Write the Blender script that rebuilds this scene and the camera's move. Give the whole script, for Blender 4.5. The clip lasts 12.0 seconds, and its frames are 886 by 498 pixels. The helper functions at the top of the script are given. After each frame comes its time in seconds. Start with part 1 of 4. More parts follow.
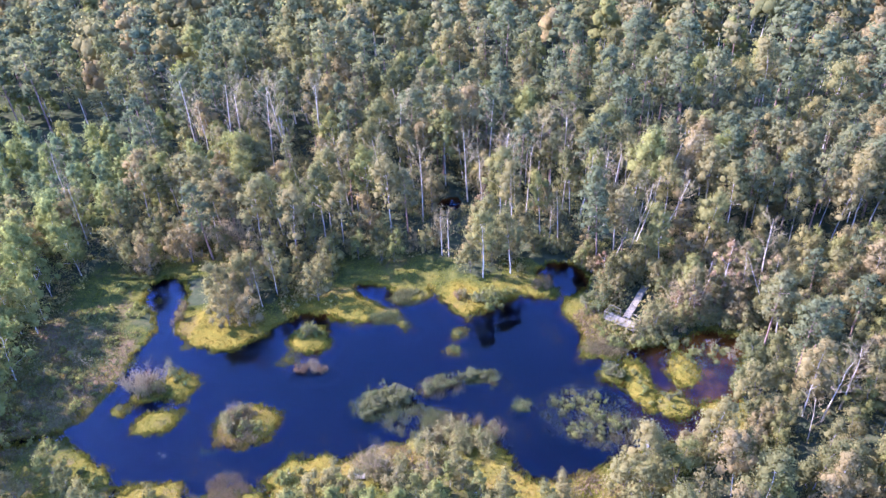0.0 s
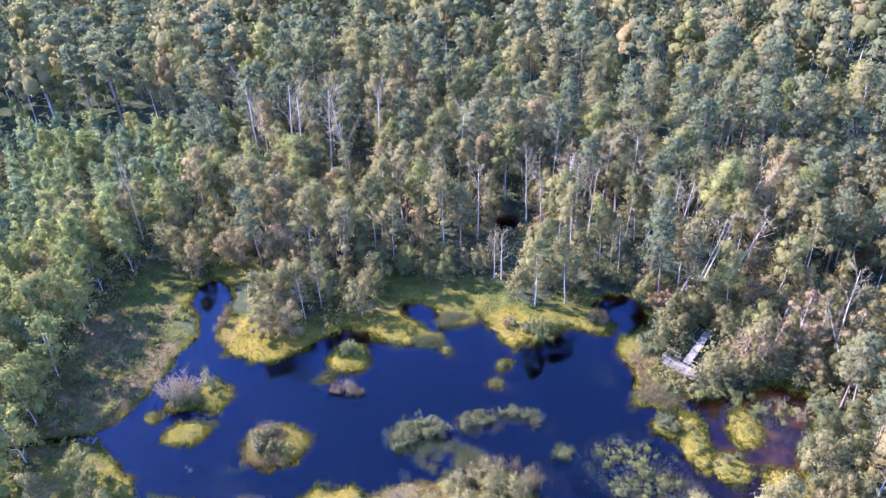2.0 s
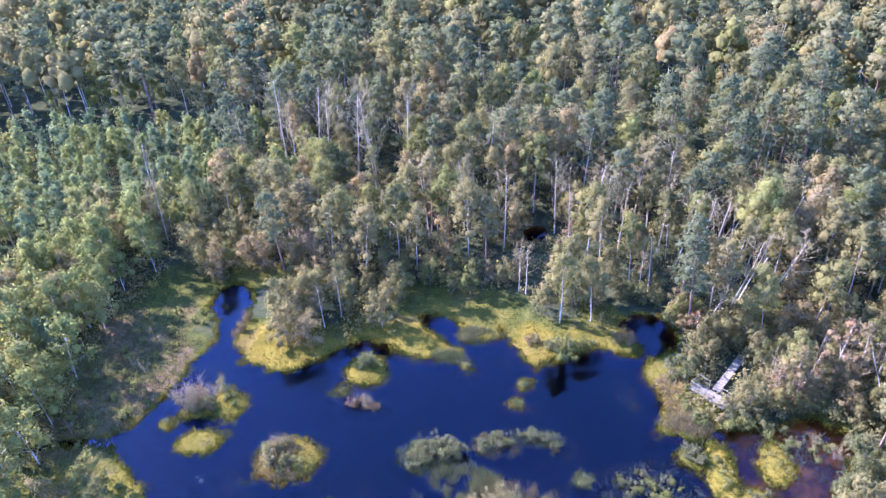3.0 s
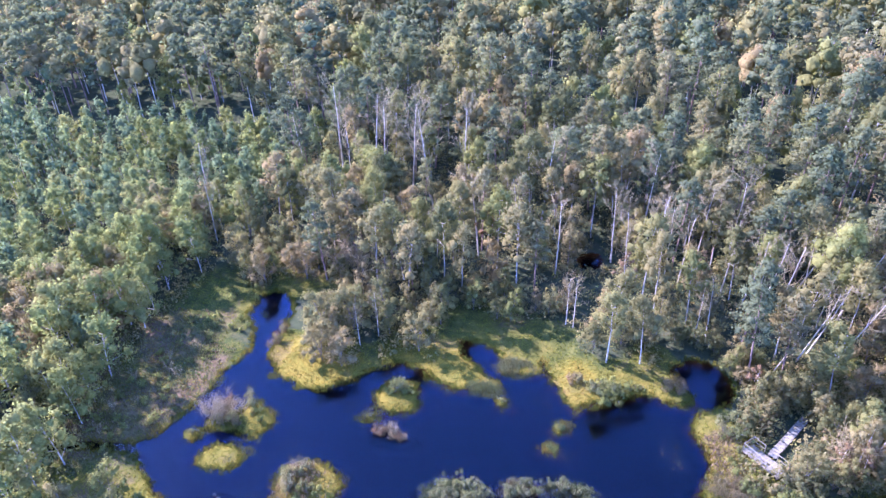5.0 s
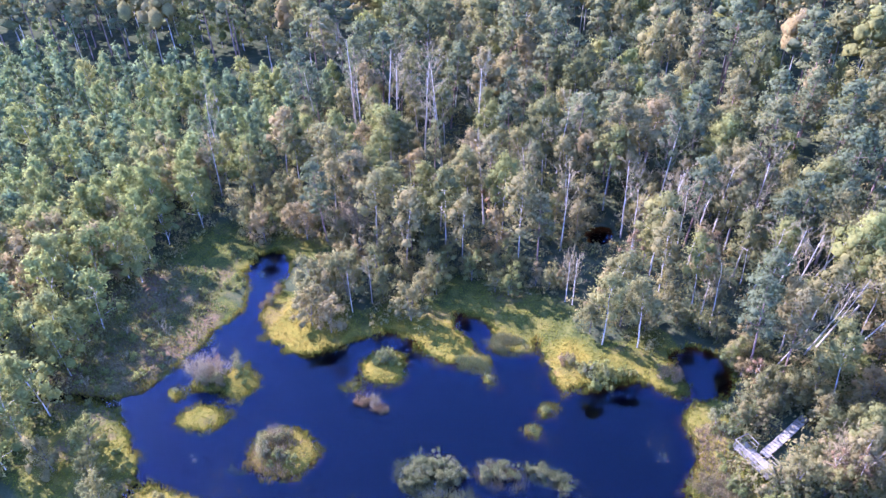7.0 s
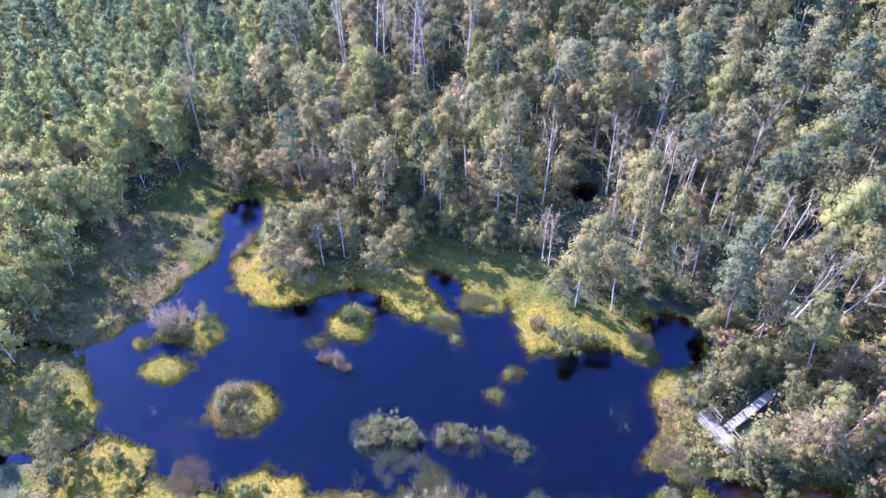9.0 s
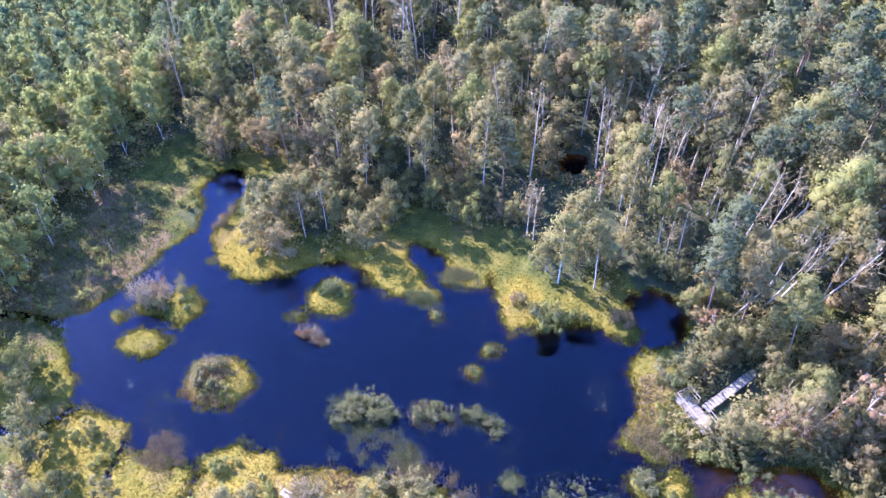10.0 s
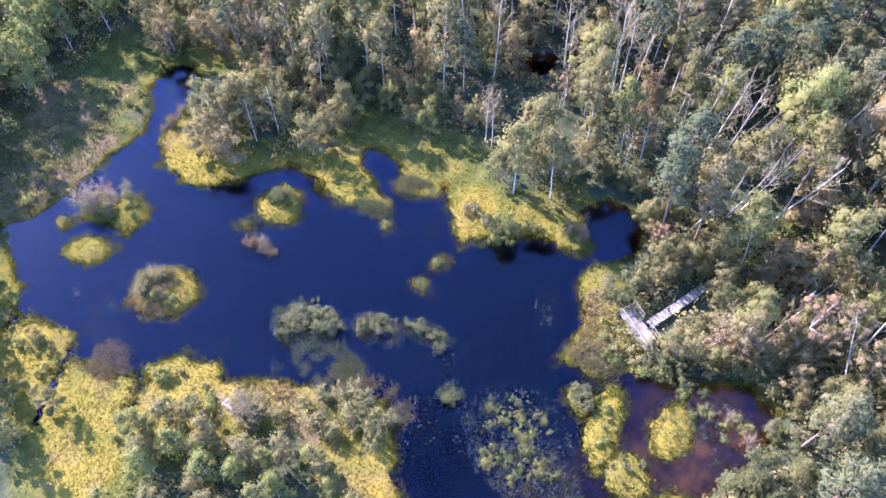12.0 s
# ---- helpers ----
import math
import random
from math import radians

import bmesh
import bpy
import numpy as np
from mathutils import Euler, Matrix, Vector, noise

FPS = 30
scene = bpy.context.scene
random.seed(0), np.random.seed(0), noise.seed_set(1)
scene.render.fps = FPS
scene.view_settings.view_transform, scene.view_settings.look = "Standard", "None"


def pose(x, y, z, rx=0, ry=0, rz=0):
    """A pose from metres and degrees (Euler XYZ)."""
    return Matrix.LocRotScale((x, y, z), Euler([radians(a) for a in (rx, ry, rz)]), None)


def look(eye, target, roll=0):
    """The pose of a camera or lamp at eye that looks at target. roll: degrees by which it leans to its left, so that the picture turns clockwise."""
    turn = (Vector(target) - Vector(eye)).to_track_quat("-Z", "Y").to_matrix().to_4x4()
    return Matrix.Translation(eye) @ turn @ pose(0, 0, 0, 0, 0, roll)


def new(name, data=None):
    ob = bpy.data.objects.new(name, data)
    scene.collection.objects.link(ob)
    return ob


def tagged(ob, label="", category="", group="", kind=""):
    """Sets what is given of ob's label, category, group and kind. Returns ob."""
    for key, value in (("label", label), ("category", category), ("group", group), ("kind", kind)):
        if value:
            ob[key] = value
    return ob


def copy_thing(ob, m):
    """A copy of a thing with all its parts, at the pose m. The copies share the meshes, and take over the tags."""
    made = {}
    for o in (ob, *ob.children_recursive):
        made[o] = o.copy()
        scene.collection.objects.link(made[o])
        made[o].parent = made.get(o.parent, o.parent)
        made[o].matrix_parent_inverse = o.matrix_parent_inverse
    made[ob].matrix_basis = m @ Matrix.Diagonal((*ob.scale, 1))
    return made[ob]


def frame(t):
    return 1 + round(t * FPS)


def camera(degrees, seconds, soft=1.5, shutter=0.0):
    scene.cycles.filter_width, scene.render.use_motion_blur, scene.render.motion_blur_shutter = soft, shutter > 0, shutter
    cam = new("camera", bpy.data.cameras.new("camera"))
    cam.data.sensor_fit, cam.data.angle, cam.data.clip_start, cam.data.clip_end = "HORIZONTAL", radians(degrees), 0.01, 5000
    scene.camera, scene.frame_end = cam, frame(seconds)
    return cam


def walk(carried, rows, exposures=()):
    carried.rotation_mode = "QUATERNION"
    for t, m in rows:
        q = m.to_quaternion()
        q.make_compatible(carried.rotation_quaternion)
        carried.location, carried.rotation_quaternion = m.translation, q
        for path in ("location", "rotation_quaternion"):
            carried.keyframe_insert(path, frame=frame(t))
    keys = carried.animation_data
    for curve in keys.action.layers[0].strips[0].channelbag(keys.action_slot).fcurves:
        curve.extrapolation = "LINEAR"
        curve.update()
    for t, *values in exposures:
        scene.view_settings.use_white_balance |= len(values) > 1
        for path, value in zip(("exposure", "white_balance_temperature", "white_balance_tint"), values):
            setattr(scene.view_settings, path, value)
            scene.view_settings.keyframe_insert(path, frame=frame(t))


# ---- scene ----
cam = camera(64.5, 12.0, soft=1.45)
PATH = [
    (0, (-0.507, -0.689, 52.818), (-0.529, 0.979, 51.715), -3.3),
    (0.5, (-0.009, 0.476, 52.877), (-0.081, 2.143, 51.775), -3.2),
    (1, (0.414, 1.736, 52.937), (0.297, 3.401, 51.834), -3.0),
    (1.5, (0.76, 2.995, 53.01), (0.599, 4.657, 51.908), -2.9),
    (2, (1.025, 4.264, 53.114), (0.818, 5.92, 52.012), -2.8),
    (2.5, (1.281, 5.583, 53.203), (1.028, 7.233, 52.101), -2.6),
    (3, (1.556, 6.931, 53.278), (1.262, 8.574, 52.175), -2.6),
    (5, (3.135, 12.071, 53.784), (2.655, 13.668, 52.679), -2.1),
    (5.5, (3.949, 13.133, 53.794), (3.433, 14.714, 52.682), -2.0),
    (6, (4.864, 14.312, 53.773), (4.325, 15.861, 52.628), -1.9),
    (6.5, (5.782, 15.414, 53.774), (5.228, 16.933, 52.598), -1.8),
    (7, (6.668, 16.565, 53.77), (6.103, 18.052, 52.557), -1.7),
    (9, (10.011, 21.192, 54.034), (9.441, 22.549, 52.68), -1.3),
    (9.5, (10.855, 22.4, 54.068), (10.288, 23.724, 52.681), -1.3),
    (10, (11.625, 23.59, 54.112), (11.068, 24.873, 52.682), -1.2),
    (10.5, (12.43, 24.781, 54.175), (11.889, 26.008, 52.69), -1.1),
    (11, (13.306, 25.996, 54.234), (12.785, 27.165, 52.696), -1.2),
    (11.5, (14.183, 27.153, 54.288), (13.687, 28.263, 52.7), -1.1),
    (12, (15.058, 28.291, 54.334), (14.59, 29.337, 52.694), -1.1),
]
walk(cam, [(t, look(eye, target, roll)) for t, eye, target, roll in PATH], exposures=[(0, 3.36, 4650, 54), (3, 3.38, 4580, 55), (5.5, 3.46, 4500, 58), (7, 3.48, 4500, 58), (9.5, 3.5, 4550, 56), (12, 3.5, 4750, 53)])
SUN_POWER, SKY_POWER = 3.4, 0.133

# ---- world, sun ----
SUN_AZ, SUN_EL = radians(162), radians(35)
to_sun = Vector((math.cos(SUN_AZ) * math.cos(SUN_EL), math.sin(SUN_AZ) * math.cos(SUN_EL), math.sin(SUN_EL)))
world = bpy.data.worlds.new("sky")
scene.world = world
world.use_nodes = True
wn = world.node_tree.nodes
sky = wn.new("ShaderNodeTexSky")
sky.sky_type, sky.sun_disc = "NISHITA", False
sky.sun_elevation, sky.sun_rotation = SUN_EL, math.pi / 2 - SUN_AZ
sky.air_density, sky.dust_density, sky.ozone_density = 1.0, 1.0, 3.0
sky.altitude = 2000
wn["Background"].inputs["Strength"].default_value = SKY_POWER
world.node_tree.links.new(sky.outputs[0], wn["Background"].inputs["Color"])
sun = new("sun", bpy.data.lights.new("sun", "SUN"))
sun.data.energy, sun.data.angle, sun.data.color = SUN_POWER, radians(0.6), (1.0, 0.86, 0.66)
sun.matrix_world = look(to_sun * 300, (0, 0, 0))

# ---- materials ----
class Nodes:
    """Short-hand for building a node material."""

    def __init__(self, name):
        self.mat = bpy.data.materials.new(name)
        self.mat.use_nodes = True
        self.tree = self.mat.node_tree
        self.tree.nodes.clear()
        self.out = self.tree.nodes.new("ShaderNodeOutputMaterial")

    def add(self, kind, **inputs):
        node = self.tree.nodes.new(kind)
        for key, value in inputs.items():
            self.put(node, key.replace("_", " "), value)
        return node

    def put(self, node, key, value):
        socket = node.inputs[int(key[1:])] if key[0] == "#" else node.inputs[key]
        if isinstance(value, bpy.types.NodeSocket):
            self.tree.links.new(value, socket)
        else:
            socket.default_value = value

    def noise(self, scale, detail=3.0, vector=None, rough=0.55):
        node = self.add("ShaderNodeTexNoise", Scale=scale, Detail=detail, Roughness=rough)
        if vector is not None:
            self.put(node, "Vector", vector)
        return node.outputs["Fac"]

    def place(self):
        return self.add("ShaderNodeNewGeometry").outputs["Position"]

    def ramp(self, fac, stops):
        node = self.add("ShaderNodeValToRGB")
        band = node.color_ramp
        while len(band.elements) < len(stops):
            band.elements.new(0.5)
        for item, (at, colour) in zip(band.elements, stops):
            item.position, item.color = at, (*colour, 1)
        self.put(node, "Fac", fac)
        return node.outputs["Color"]

    def math(self, kind, a, b=0.0, c=None):
        node = self.add("ShaderNodeMath")
        node.operation = kind
        for i, v in enumerate((a, b, c)):
            if v is not None:
                self.put(node, "#%d" % i, v)
        return node.outputs[0]

    def mix(self, fac, a, b, kind="MIX"):
        node = self.add("ShaderNodeMix")
        node.data_type, node.blend_type = "RGBA", kind
        for i, v in ((0, fac), (6, a), (7, b)):
            self.put(node, "#%d" % i, (*v, 1) if isinstance(v, tuple) else v)
        return node.outputs[2]

    def span(self, value, low, high, a=0.0, b=1.0):
        node = self.add("ShaderNodeMapRange")
        node.clamp = True
        for i, v in enumerate((value, low, high, a, b)):
            self.put(node, "#%d" % i, v)
        return node.outputs[0]

    def attribute(self, name):
        node = self.add("ShaderNodeAttribute")
        node.attribute_name = name
        return node.outputs["Fac"]

    def bump(self, height, strength=0.5, distance=0.05):
        return self.add("ShaderNodeBump", Height=height, Strength=strength, Distance=distance).outputs[0]

    def surface(self, colour, rough=0.8, bump=None, **more):
        node = self.add("ShaderNodeBsdfPrincipled", Base_Color=(*colour, 1) if isinstance(colour, tuple) else colour, Roughness=rough, **more)
        if bump is not None:
            self.put(node, "Normal", bump)
        return self.done(node.outputs[0])

    def done(self, socket):
        self.tree.links.new(socket, self.out.inputs["Surface"])
        return self.mat


def leaf_material(name, stops, through_light=0.52, shared=False):
    """Foliage: a tint of its own for every tree, mottled by twigs and by single leaves, with the relief of small sprays."""
    n = Nodes(name)
    p = n.place()
    tint = n.attribute("tint") if shared else n.add("ShaderNodeObjectInfo").outputs["Random"]
    base = n.ramp(tint, stops)
    island = n.add("ShaderNodeNewGeometry").outputs["Random Per Island"]
    base = n.mix(1.0, base, n.ramp(island, [(0, (0.90, 0.90, 0.90)), (0.6, (1, 1, 1)), (1, (1.10, 1.09, 1.06))]), "MULTIPLY")
    base = n.mix(1.0, base, n.ramp(n.noise(0.9, 2, p), [(0.3, (0.80, 0.84, 0.86)), (0.7, (1.18, 1.15, 1.04))]), "MULTIPLY")
    sprays = n.noise(5.5, 5, p, 0.75)
    base = n.mix(1.0, base, n.ramp(sprays, [(0.3, (0.66, 0.70, 0.74)), (0.5, (1, 1, 1)), (0.7, (1.26, 1.24, 1.16))]), "MULTIPLY")
    relief = n.bump(sprays, 0.85, 0.22)
    front = n.add("ShaderNodeBsdfDiffuse", Color=base, Normal=relief).outputs[0]
    back = n.add("ShaderNodeBsdfTranslucent", Color=n.mix(1.0, base, (1.12, 1.15, 0.85), "MULTIPLY"), Normal=relief).outputs[0]
    body = n.add("ShaderNodeMixShader", Fac=through_light, **{"#1": front, "#2": back}).outputs[0]
    return n.done(body)


def bark_material(name, pale, dark, scale=6.0, cut=(0.45, 0.62)):
    n = Nodes(name)
    p = n.place()
    stretched = n.add("ShaderNodeMapping", Vector=p, Scale=(1, 1, 2.2)).outputs[0]
    marks = n.noise(scale, 4, stretched)
    c = n.ramp(marks, [(cut[0], pale), (cut[1], dark)])
    c = n.mix(1.0, c, n.ramp(n.noise(1.1, 2, p), [(0.3, (0.75, 0.75, 0.72)), (0.7, (1.1, 1.08, 1.05))]), "MULTIPLY")
    return n.surface(c, 0.85, n.bump(marks, 0.6, 0.02))


BIRCH_STOPS = [(0.0, (0.126, 0.127, 0.042)), (0.25, (0.179, 0.162, 0.053)), (0.5, (0.222, 0.186, 0.067)), (0.7, (0.191, 0.191, 0.048)), (0.85, (0.244, 0.193, 0.07)), (1.0, (0.261, 0.2, 0.08))]
PINE_STOPS = [(0.0, (0.092, 0.108, 0.05)), (0.4, (0.127, 0.136, 0.056)), (0.75, (0.162, 0.159, 0.061)), (1.0, (0.192, 0.165, 0.064))]
LIME_STOPS = [(0.0, (0.181, 0.194, 0.052)), (0.5, (0.22, 0.224, 0.056)), (1.0, (0.256, 0.243, 0.069))]
YOUNG_STOPS = [(0.0, (0.108, 0.142, 0.062)), (0.5, (0.157, 0.185, 0.07)), (1.0, (0.211, 0.232, 0.067))]
WILLOW_STOPS = [(0.0, (0.132, 0.142, 0.047)), (0.5, (0.164, 0.167, 0.06)), (1.0, (0.186, 0.177, 0.072))]
RUST_STOPS = [(0.0, (0.16, 0.098, 0.042)), (0.5, (0.175, 0.122, 0.053)), (1.0, (0.16, 0.124, 0.049))]
leaf_birch = leaf_material("birch_leaves", BIRCH_STOPS)
leaf_pine = leaf_material("pine_needles", PINE_STOPS, 0.48)
leaf_lime = leaf_material("young_birch_leaves", LIME_STOPS, 0.55)
leaf_young = leaf_material("sapling_leaves", YOUNG_STOPS, 0.5)
leaf_willow = leaf_material("willow_leaves", WILLOW_STOPS, 0.5)
leaf_rust = leaf_material("withered_leaves", RUST_STOPS, 0.25)
far_birch = leaf_material("distant_birch_leaves", BIRCH_STOPS, shared=True)
far_pine = leaf_material("distant_pine_needles", PINE_STOPS, 0.48, shared=True)
far_young = leaf_material("distant_sapling_leaves", YOUNG_STOPS, 0.5, shared=True)
moss_leaf = leaf_material("moss_tuft_blades", [(0.0, (0.072, 0.086, 0.011)), (0.35, (0.128, 0.122, 0.013)), (0.7, (0.190, 0.142, 0.016)), (1.0, (0.185, 0.108, 0.04))], 0.3, shared=True)
reed_leaf = leaf_material("reed_blades", [(0.0, (0.11, 0.135, 0.045)), (0.5, (0.165, 0.15, 0.06)), (1.0, (0.21, 0.145, 0.075))], 0.3, shared=True)
heather_leaf = leaf_material("dry_heather_twigs", [(0.0, (0.175, 0.160, 0.052)), (0.5, (0.20, 0.172, 0.058)), (1.0, (0.19, 0.178, 0.05))], 0.2)
birch_bark = bark_material("birch_bark", (0.44, 0.40, 0.29), (0.10, 0.085, 0.06), 5.0, (0.56, 0.66))
dead_bark = bark_material("bleached_dead_wood", (0.44, 0.385, 0.25), (0.24, 0.195, 0.115), 4.0, (0.5, 0.7))
twig_bark = bark_material("dry_twigs", (0.235, 0.185, 0.062), (0.135, 0.105, 0.036), 4.0)
pine_bark = bark_material("pine_bark", (0.24, 0.15, 0.09), (0.10, 0.07, 0.05), 7.0)
grey_bark = bark_material("willow_bark", (0.20, 0.17, 0.13), (0.09, 0.075, 0.06), 7.0)


def lily_material():
    n = Nodes("lily_leaves")
    r = n.add("ShaderNodeNewGeometry").outputs["Random Per Island"]
    return n.surface(n.ramp(r, [(0, (0.024, 0.038, 0.012)), (0.5, (0.045, 0.055, 0.02)), (0.9, (0.075, 0.075, 0.04)), (1, (0.07, 0.042, 0.024))]), 0.75, Specular_IOR_Level=0.2)


def ground_material():
    """Sphagnum, sedge, peat and forest litter, told apart by how mossy and how wet the ground is."""
    n = Nodes("bog_ground")
    p = n.place()
    moss, dry, shallow = n.attribute("moss"), n.attribute("dry"), n.attribute("shallow")
    big, mid, fine = n.noise(0.16, 4, p, 0.6), n.noise(0.75, 4, p, 0.65), n.noise(5.0, 5, p, 0.7)
    litter = n.ramp(n.math("ADD", n.math("MULTIPLY", mid, 0.6), n.math("MULTIPLY", fine, 0.4)), [(0.3, (0.018, 0.022, 0.010)), (0.5, (0.036, 0.043, 0.016)), (0.7, (0.070, 0.062, 0.034))])
    yellow = n.ramp(n.math("ADD", n.math("MULTIPLY", mid, 0.38), n.math("MULTIPLY", n.noise(9.0, 5, p, 0.75), 0.62)), [(0.30, (0.046, 0.052, 0.008)), (0.44, (0.096, 0.086, 0.010)), (0.56, (0.150, 0.112, 0.013)), (0.72, (0.175, 0.088, 0.024))])
    green = n.ramp(n.math("ADD", n.math("MULTIPLY", mid, 0.5), n.math("MULTIPLY", fine, 0.5)), [(0.34, (0.018, 0.025, 0.008)), (0.5, (0.045, 0.051, 0.010)), (0.66, (0.105, 0.090, 0.018))])
    brown = n.ramp(fine, [(0.3, (0.054, 0.037, 0.016)), (0.7, (0.135, 0.090, 0.042))])
    c = n.mix(n.span(moss, 0.25, 0.75), green, yellow)
    c = n.mix(n.span(n.math("ADD", big, n.math("MULTIPLY", dry, 0.35)), 0.56, 0.76), c, brown)
    c = n.mix(n.span(n.math("ADD", moss, n.math("MULTIPLY", n.math("SUBTRACT", mid, 0.5), 0.3)), 0.02, 0.16), litter, c)
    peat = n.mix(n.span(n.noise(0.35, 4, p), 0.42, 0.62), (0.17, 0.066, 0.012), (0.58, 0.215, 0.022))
    # outside the shallows the dark of deep water is put into the bed's colour
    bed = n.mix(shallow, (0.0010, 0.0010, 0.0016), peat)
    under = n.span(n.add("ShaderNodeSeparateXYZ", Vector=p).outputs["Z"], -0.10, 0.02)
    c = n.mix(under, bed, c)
    return n.surface(c, 0.95, n.bump(n.math("ADD", n.math("MULTIPLY", mid, 0.6), n.math("MULTIPLY", fine, 0.5)), 0.8, 0.10), Specular_IOR_Level=0.0)


def water_material():
    """Clear brown bog water: a bright skin that mirrors the sky over a bed that can be seen where it is shallow;
    elsewhere the bed's near-black colour stands for the dark of deep water.
    """
    n = Nodes("bog_water")
    deep = n.add("ShaderNodeBsdfTransparent", Color=(0.90, 0.80, 0.70, 1)).outputs[0]
    shine = n.add("ShaderNodeBsdfGlossy", Color=(0.58, 0.66, 0.74, 1), Roughness=0.015).outputs[0]
    fac = n.add("ShaderNodeFresnel", IOR=1.333).outputs[0]
    return n.done(n.add("ShaderNodeMixShader", Fac=fac, **{"#1": deep, "#2": shine}).outputs[0])


def plank_material(name="weathered_planks"):
    n = Nodes(name)
    p = n.add("ShaderNodeTexCoord").outputs["Object"]
    r = n.add("ShaderNodeObjectInfo").outputs["Random"]
    grain = n.noise(9.0, 5, n.add("ShaderNodeMapping", Vector=p, Scale=(1, 9, 9)).outputs[0], 0.7)
    c = n.ramp(grain, [(0.3, (0.120, 0.104, 0.052)), (0.55, (0.172, 0.150, 0.078)), (0.75, (0.21, 0.184, 0.098))])
    c = n.mix(1.0, c, n.ramp(r, [(0, (0.72, 0.70, 0.70)), (0.5, (0.95, 0.94, 0.93)), (1, (1.15, 1.13, 1.1))]), "MULTIPLY")
    c = n.mix(n.span(n.noise(1.6, 3, n.place()), 0.6, 0.8), c, (0.22, 0.20, 0.15))
    return n.surface(c, 0.8, n.bump(grain, 0.5, 0.01))


ground_mat, water_mat, plank_mat, lily_mat = ground_material(), water_material(), plank_material(), lily_material()

# ---- mesh helpers ----
def build(name, verts, tris=None, quads=None, material=None, tint=None, soft=None):
    """A mesh from arrays of vertices, triangles and quads; soft: the way every vertex faces, for rounded foliage."""
    me = bpy.data.meshes.new(name)
    tris = np.zeros((0, 3), int) if tris is None else np.asarray(tris, int).reshape(-1, 3)
    quads = np.zeros((0, 4), int) if quads is None else np.asarray(quads, int).reshape(-1, 4)
    corners = np.concatenate([tris.ravel(), quads.ravel()])
    sizes = np.concatenate([np.full(len(tris), 3), np.full(len(quads), 4)])
    me.vertices.add(len(verts)), me.loops.add(len(corners)), me.polygons.add(len(sizes))
    me.vertices.foreach_set("co", np.asarray(verts, np.float32).ravel())
    me.loops.foreach_set("vertex_index", corners.astype(np.int32))
    me.polygons.foreach_set("loop_start", np.concatenate([[0], np.cumsum(sizes)[:-1]]).astype(np.int32))
    if tint is not None:
        me.attributes.new("tint", "FLOAT", "POINT").data.foreach_set("value", np.asarray(tint, np.float32))
    if material:
        me.materials.append(material)
    me.update(calc_edges=True)
    if soft is not None:
        me.polygons.foreach_set("use_smooth", np.ones(len(me.polygons), bool))
        me.normals_split_custom_set_from_vertices(soft.tolist())
    return me


class Shape:
    """Collects vertices, triangles and quads."""

    def __init__(self):
        self.v, self.t, self.q, self.n, self.facing = [], [], [], 0, []

    def add(self, v, t=None, q=None):
        if t is not None and len(t):
            self.t.append(np.asarray(t) + self.n)
        if q is not None and len(q):
            self.q.append(np.asarray(q) + self.n)
        self.v.append(np.asarray(v, float)), setattr(self, "n", self.n + len(v))
        return self

    def arrays(self):
        return (np.concatenate(self.v), np.concatenate(self.t) if self.t else np.zeros((0, 3), int), np.concatenate(self.q) if self.q else np.zeros((0, 4), int))

    def mesh(self, name, material):
        v, t, q = self.arrays()
        return build(name, v, t, q, material, soft=np.concatenate(self.facing) if self.facing else None)


def tube(shape, points, radii, sides=5, root=None):
    """A tapering tube along points, closed at its tip. root: vertices of the shape from which it grows. Returns its first vertex."""
    points = np.asarray(points, float)
    rings = []
    for i, (c, r) in enumerate(zip(points, radii)):
        d = points[min(i + 1, len(points) - 1)] - points[max(i - 1, 0)]
        d /= np.linalg.norm(d) + 1e-9
        u = np.cross(d, (0.31, 0.95, 0.05))
        u /= np.linalg.norm(u) + 1e-9
        w = np.cross(d, u)
        a = np.arange(sides) * 2 * np.pi / sides
        rings.append(c + r * (np.cos(a)[:, None] * u + np.sin(a)[:, None] * w))
    first = shape.n
    ring = [first + i * sides + np.arange(sides) for i in range(len(points))]
    if root is not None:
        rings, ring = rings[1:], [np.asarray(root)] + [r - sides for r in ring[1:]]
    q = np.concatenate([np.stack([a, np.roll(a, -1), np.roll(c, -1), c], 1) for a, c in zip(ring, ring[1:])])
    tip = np.array([[ring[-1][0], ring[-1][k], ring[-1][k + 1]] for k in range(1, sides - 1)])
    shape.add(np.concatenate(rings), tip - first, q - first)
    return first


def fork(first, steps, sides, f):
    """Three neighbouring vertices of a trunk of that many rings, at the share f of its height."""
    k = first + min(steps - 2, int(round(f * (steps - 1)))) * sides
    j = random.randrange(sides - 2)
    return [k + j, k + j + 1, k + j + 2]


def lump_grid():
    """A ball of twenty triangles."""
    g = (1 + 5 ** 0.5) / 2
    v = np.array([p for a in (-1, 1) for c in (-g, g) for p in ((0, a, c), (a, c, 0), (c, 0, a))], float)
    far = np.linalg.norm(v[:, None] - v, axis=2) < 2.1
    t = [(i, j, k) for i in range(12) for j in range(i + 1, 12) for k in range(j + 1, 12) if far[i, j] and far[j, k] and far[i, k]]
    t = [f if np.dot(np.cross(v[f[1]] - v[f[0]], v[f[2]] - v[f[0]]), v[f[0]]) > 0 else f[::-1] for f in t]
    return v / np.linalg.norm(v[0]), np.array(t)


LUMP_V, LUMP_T = lump_grid()


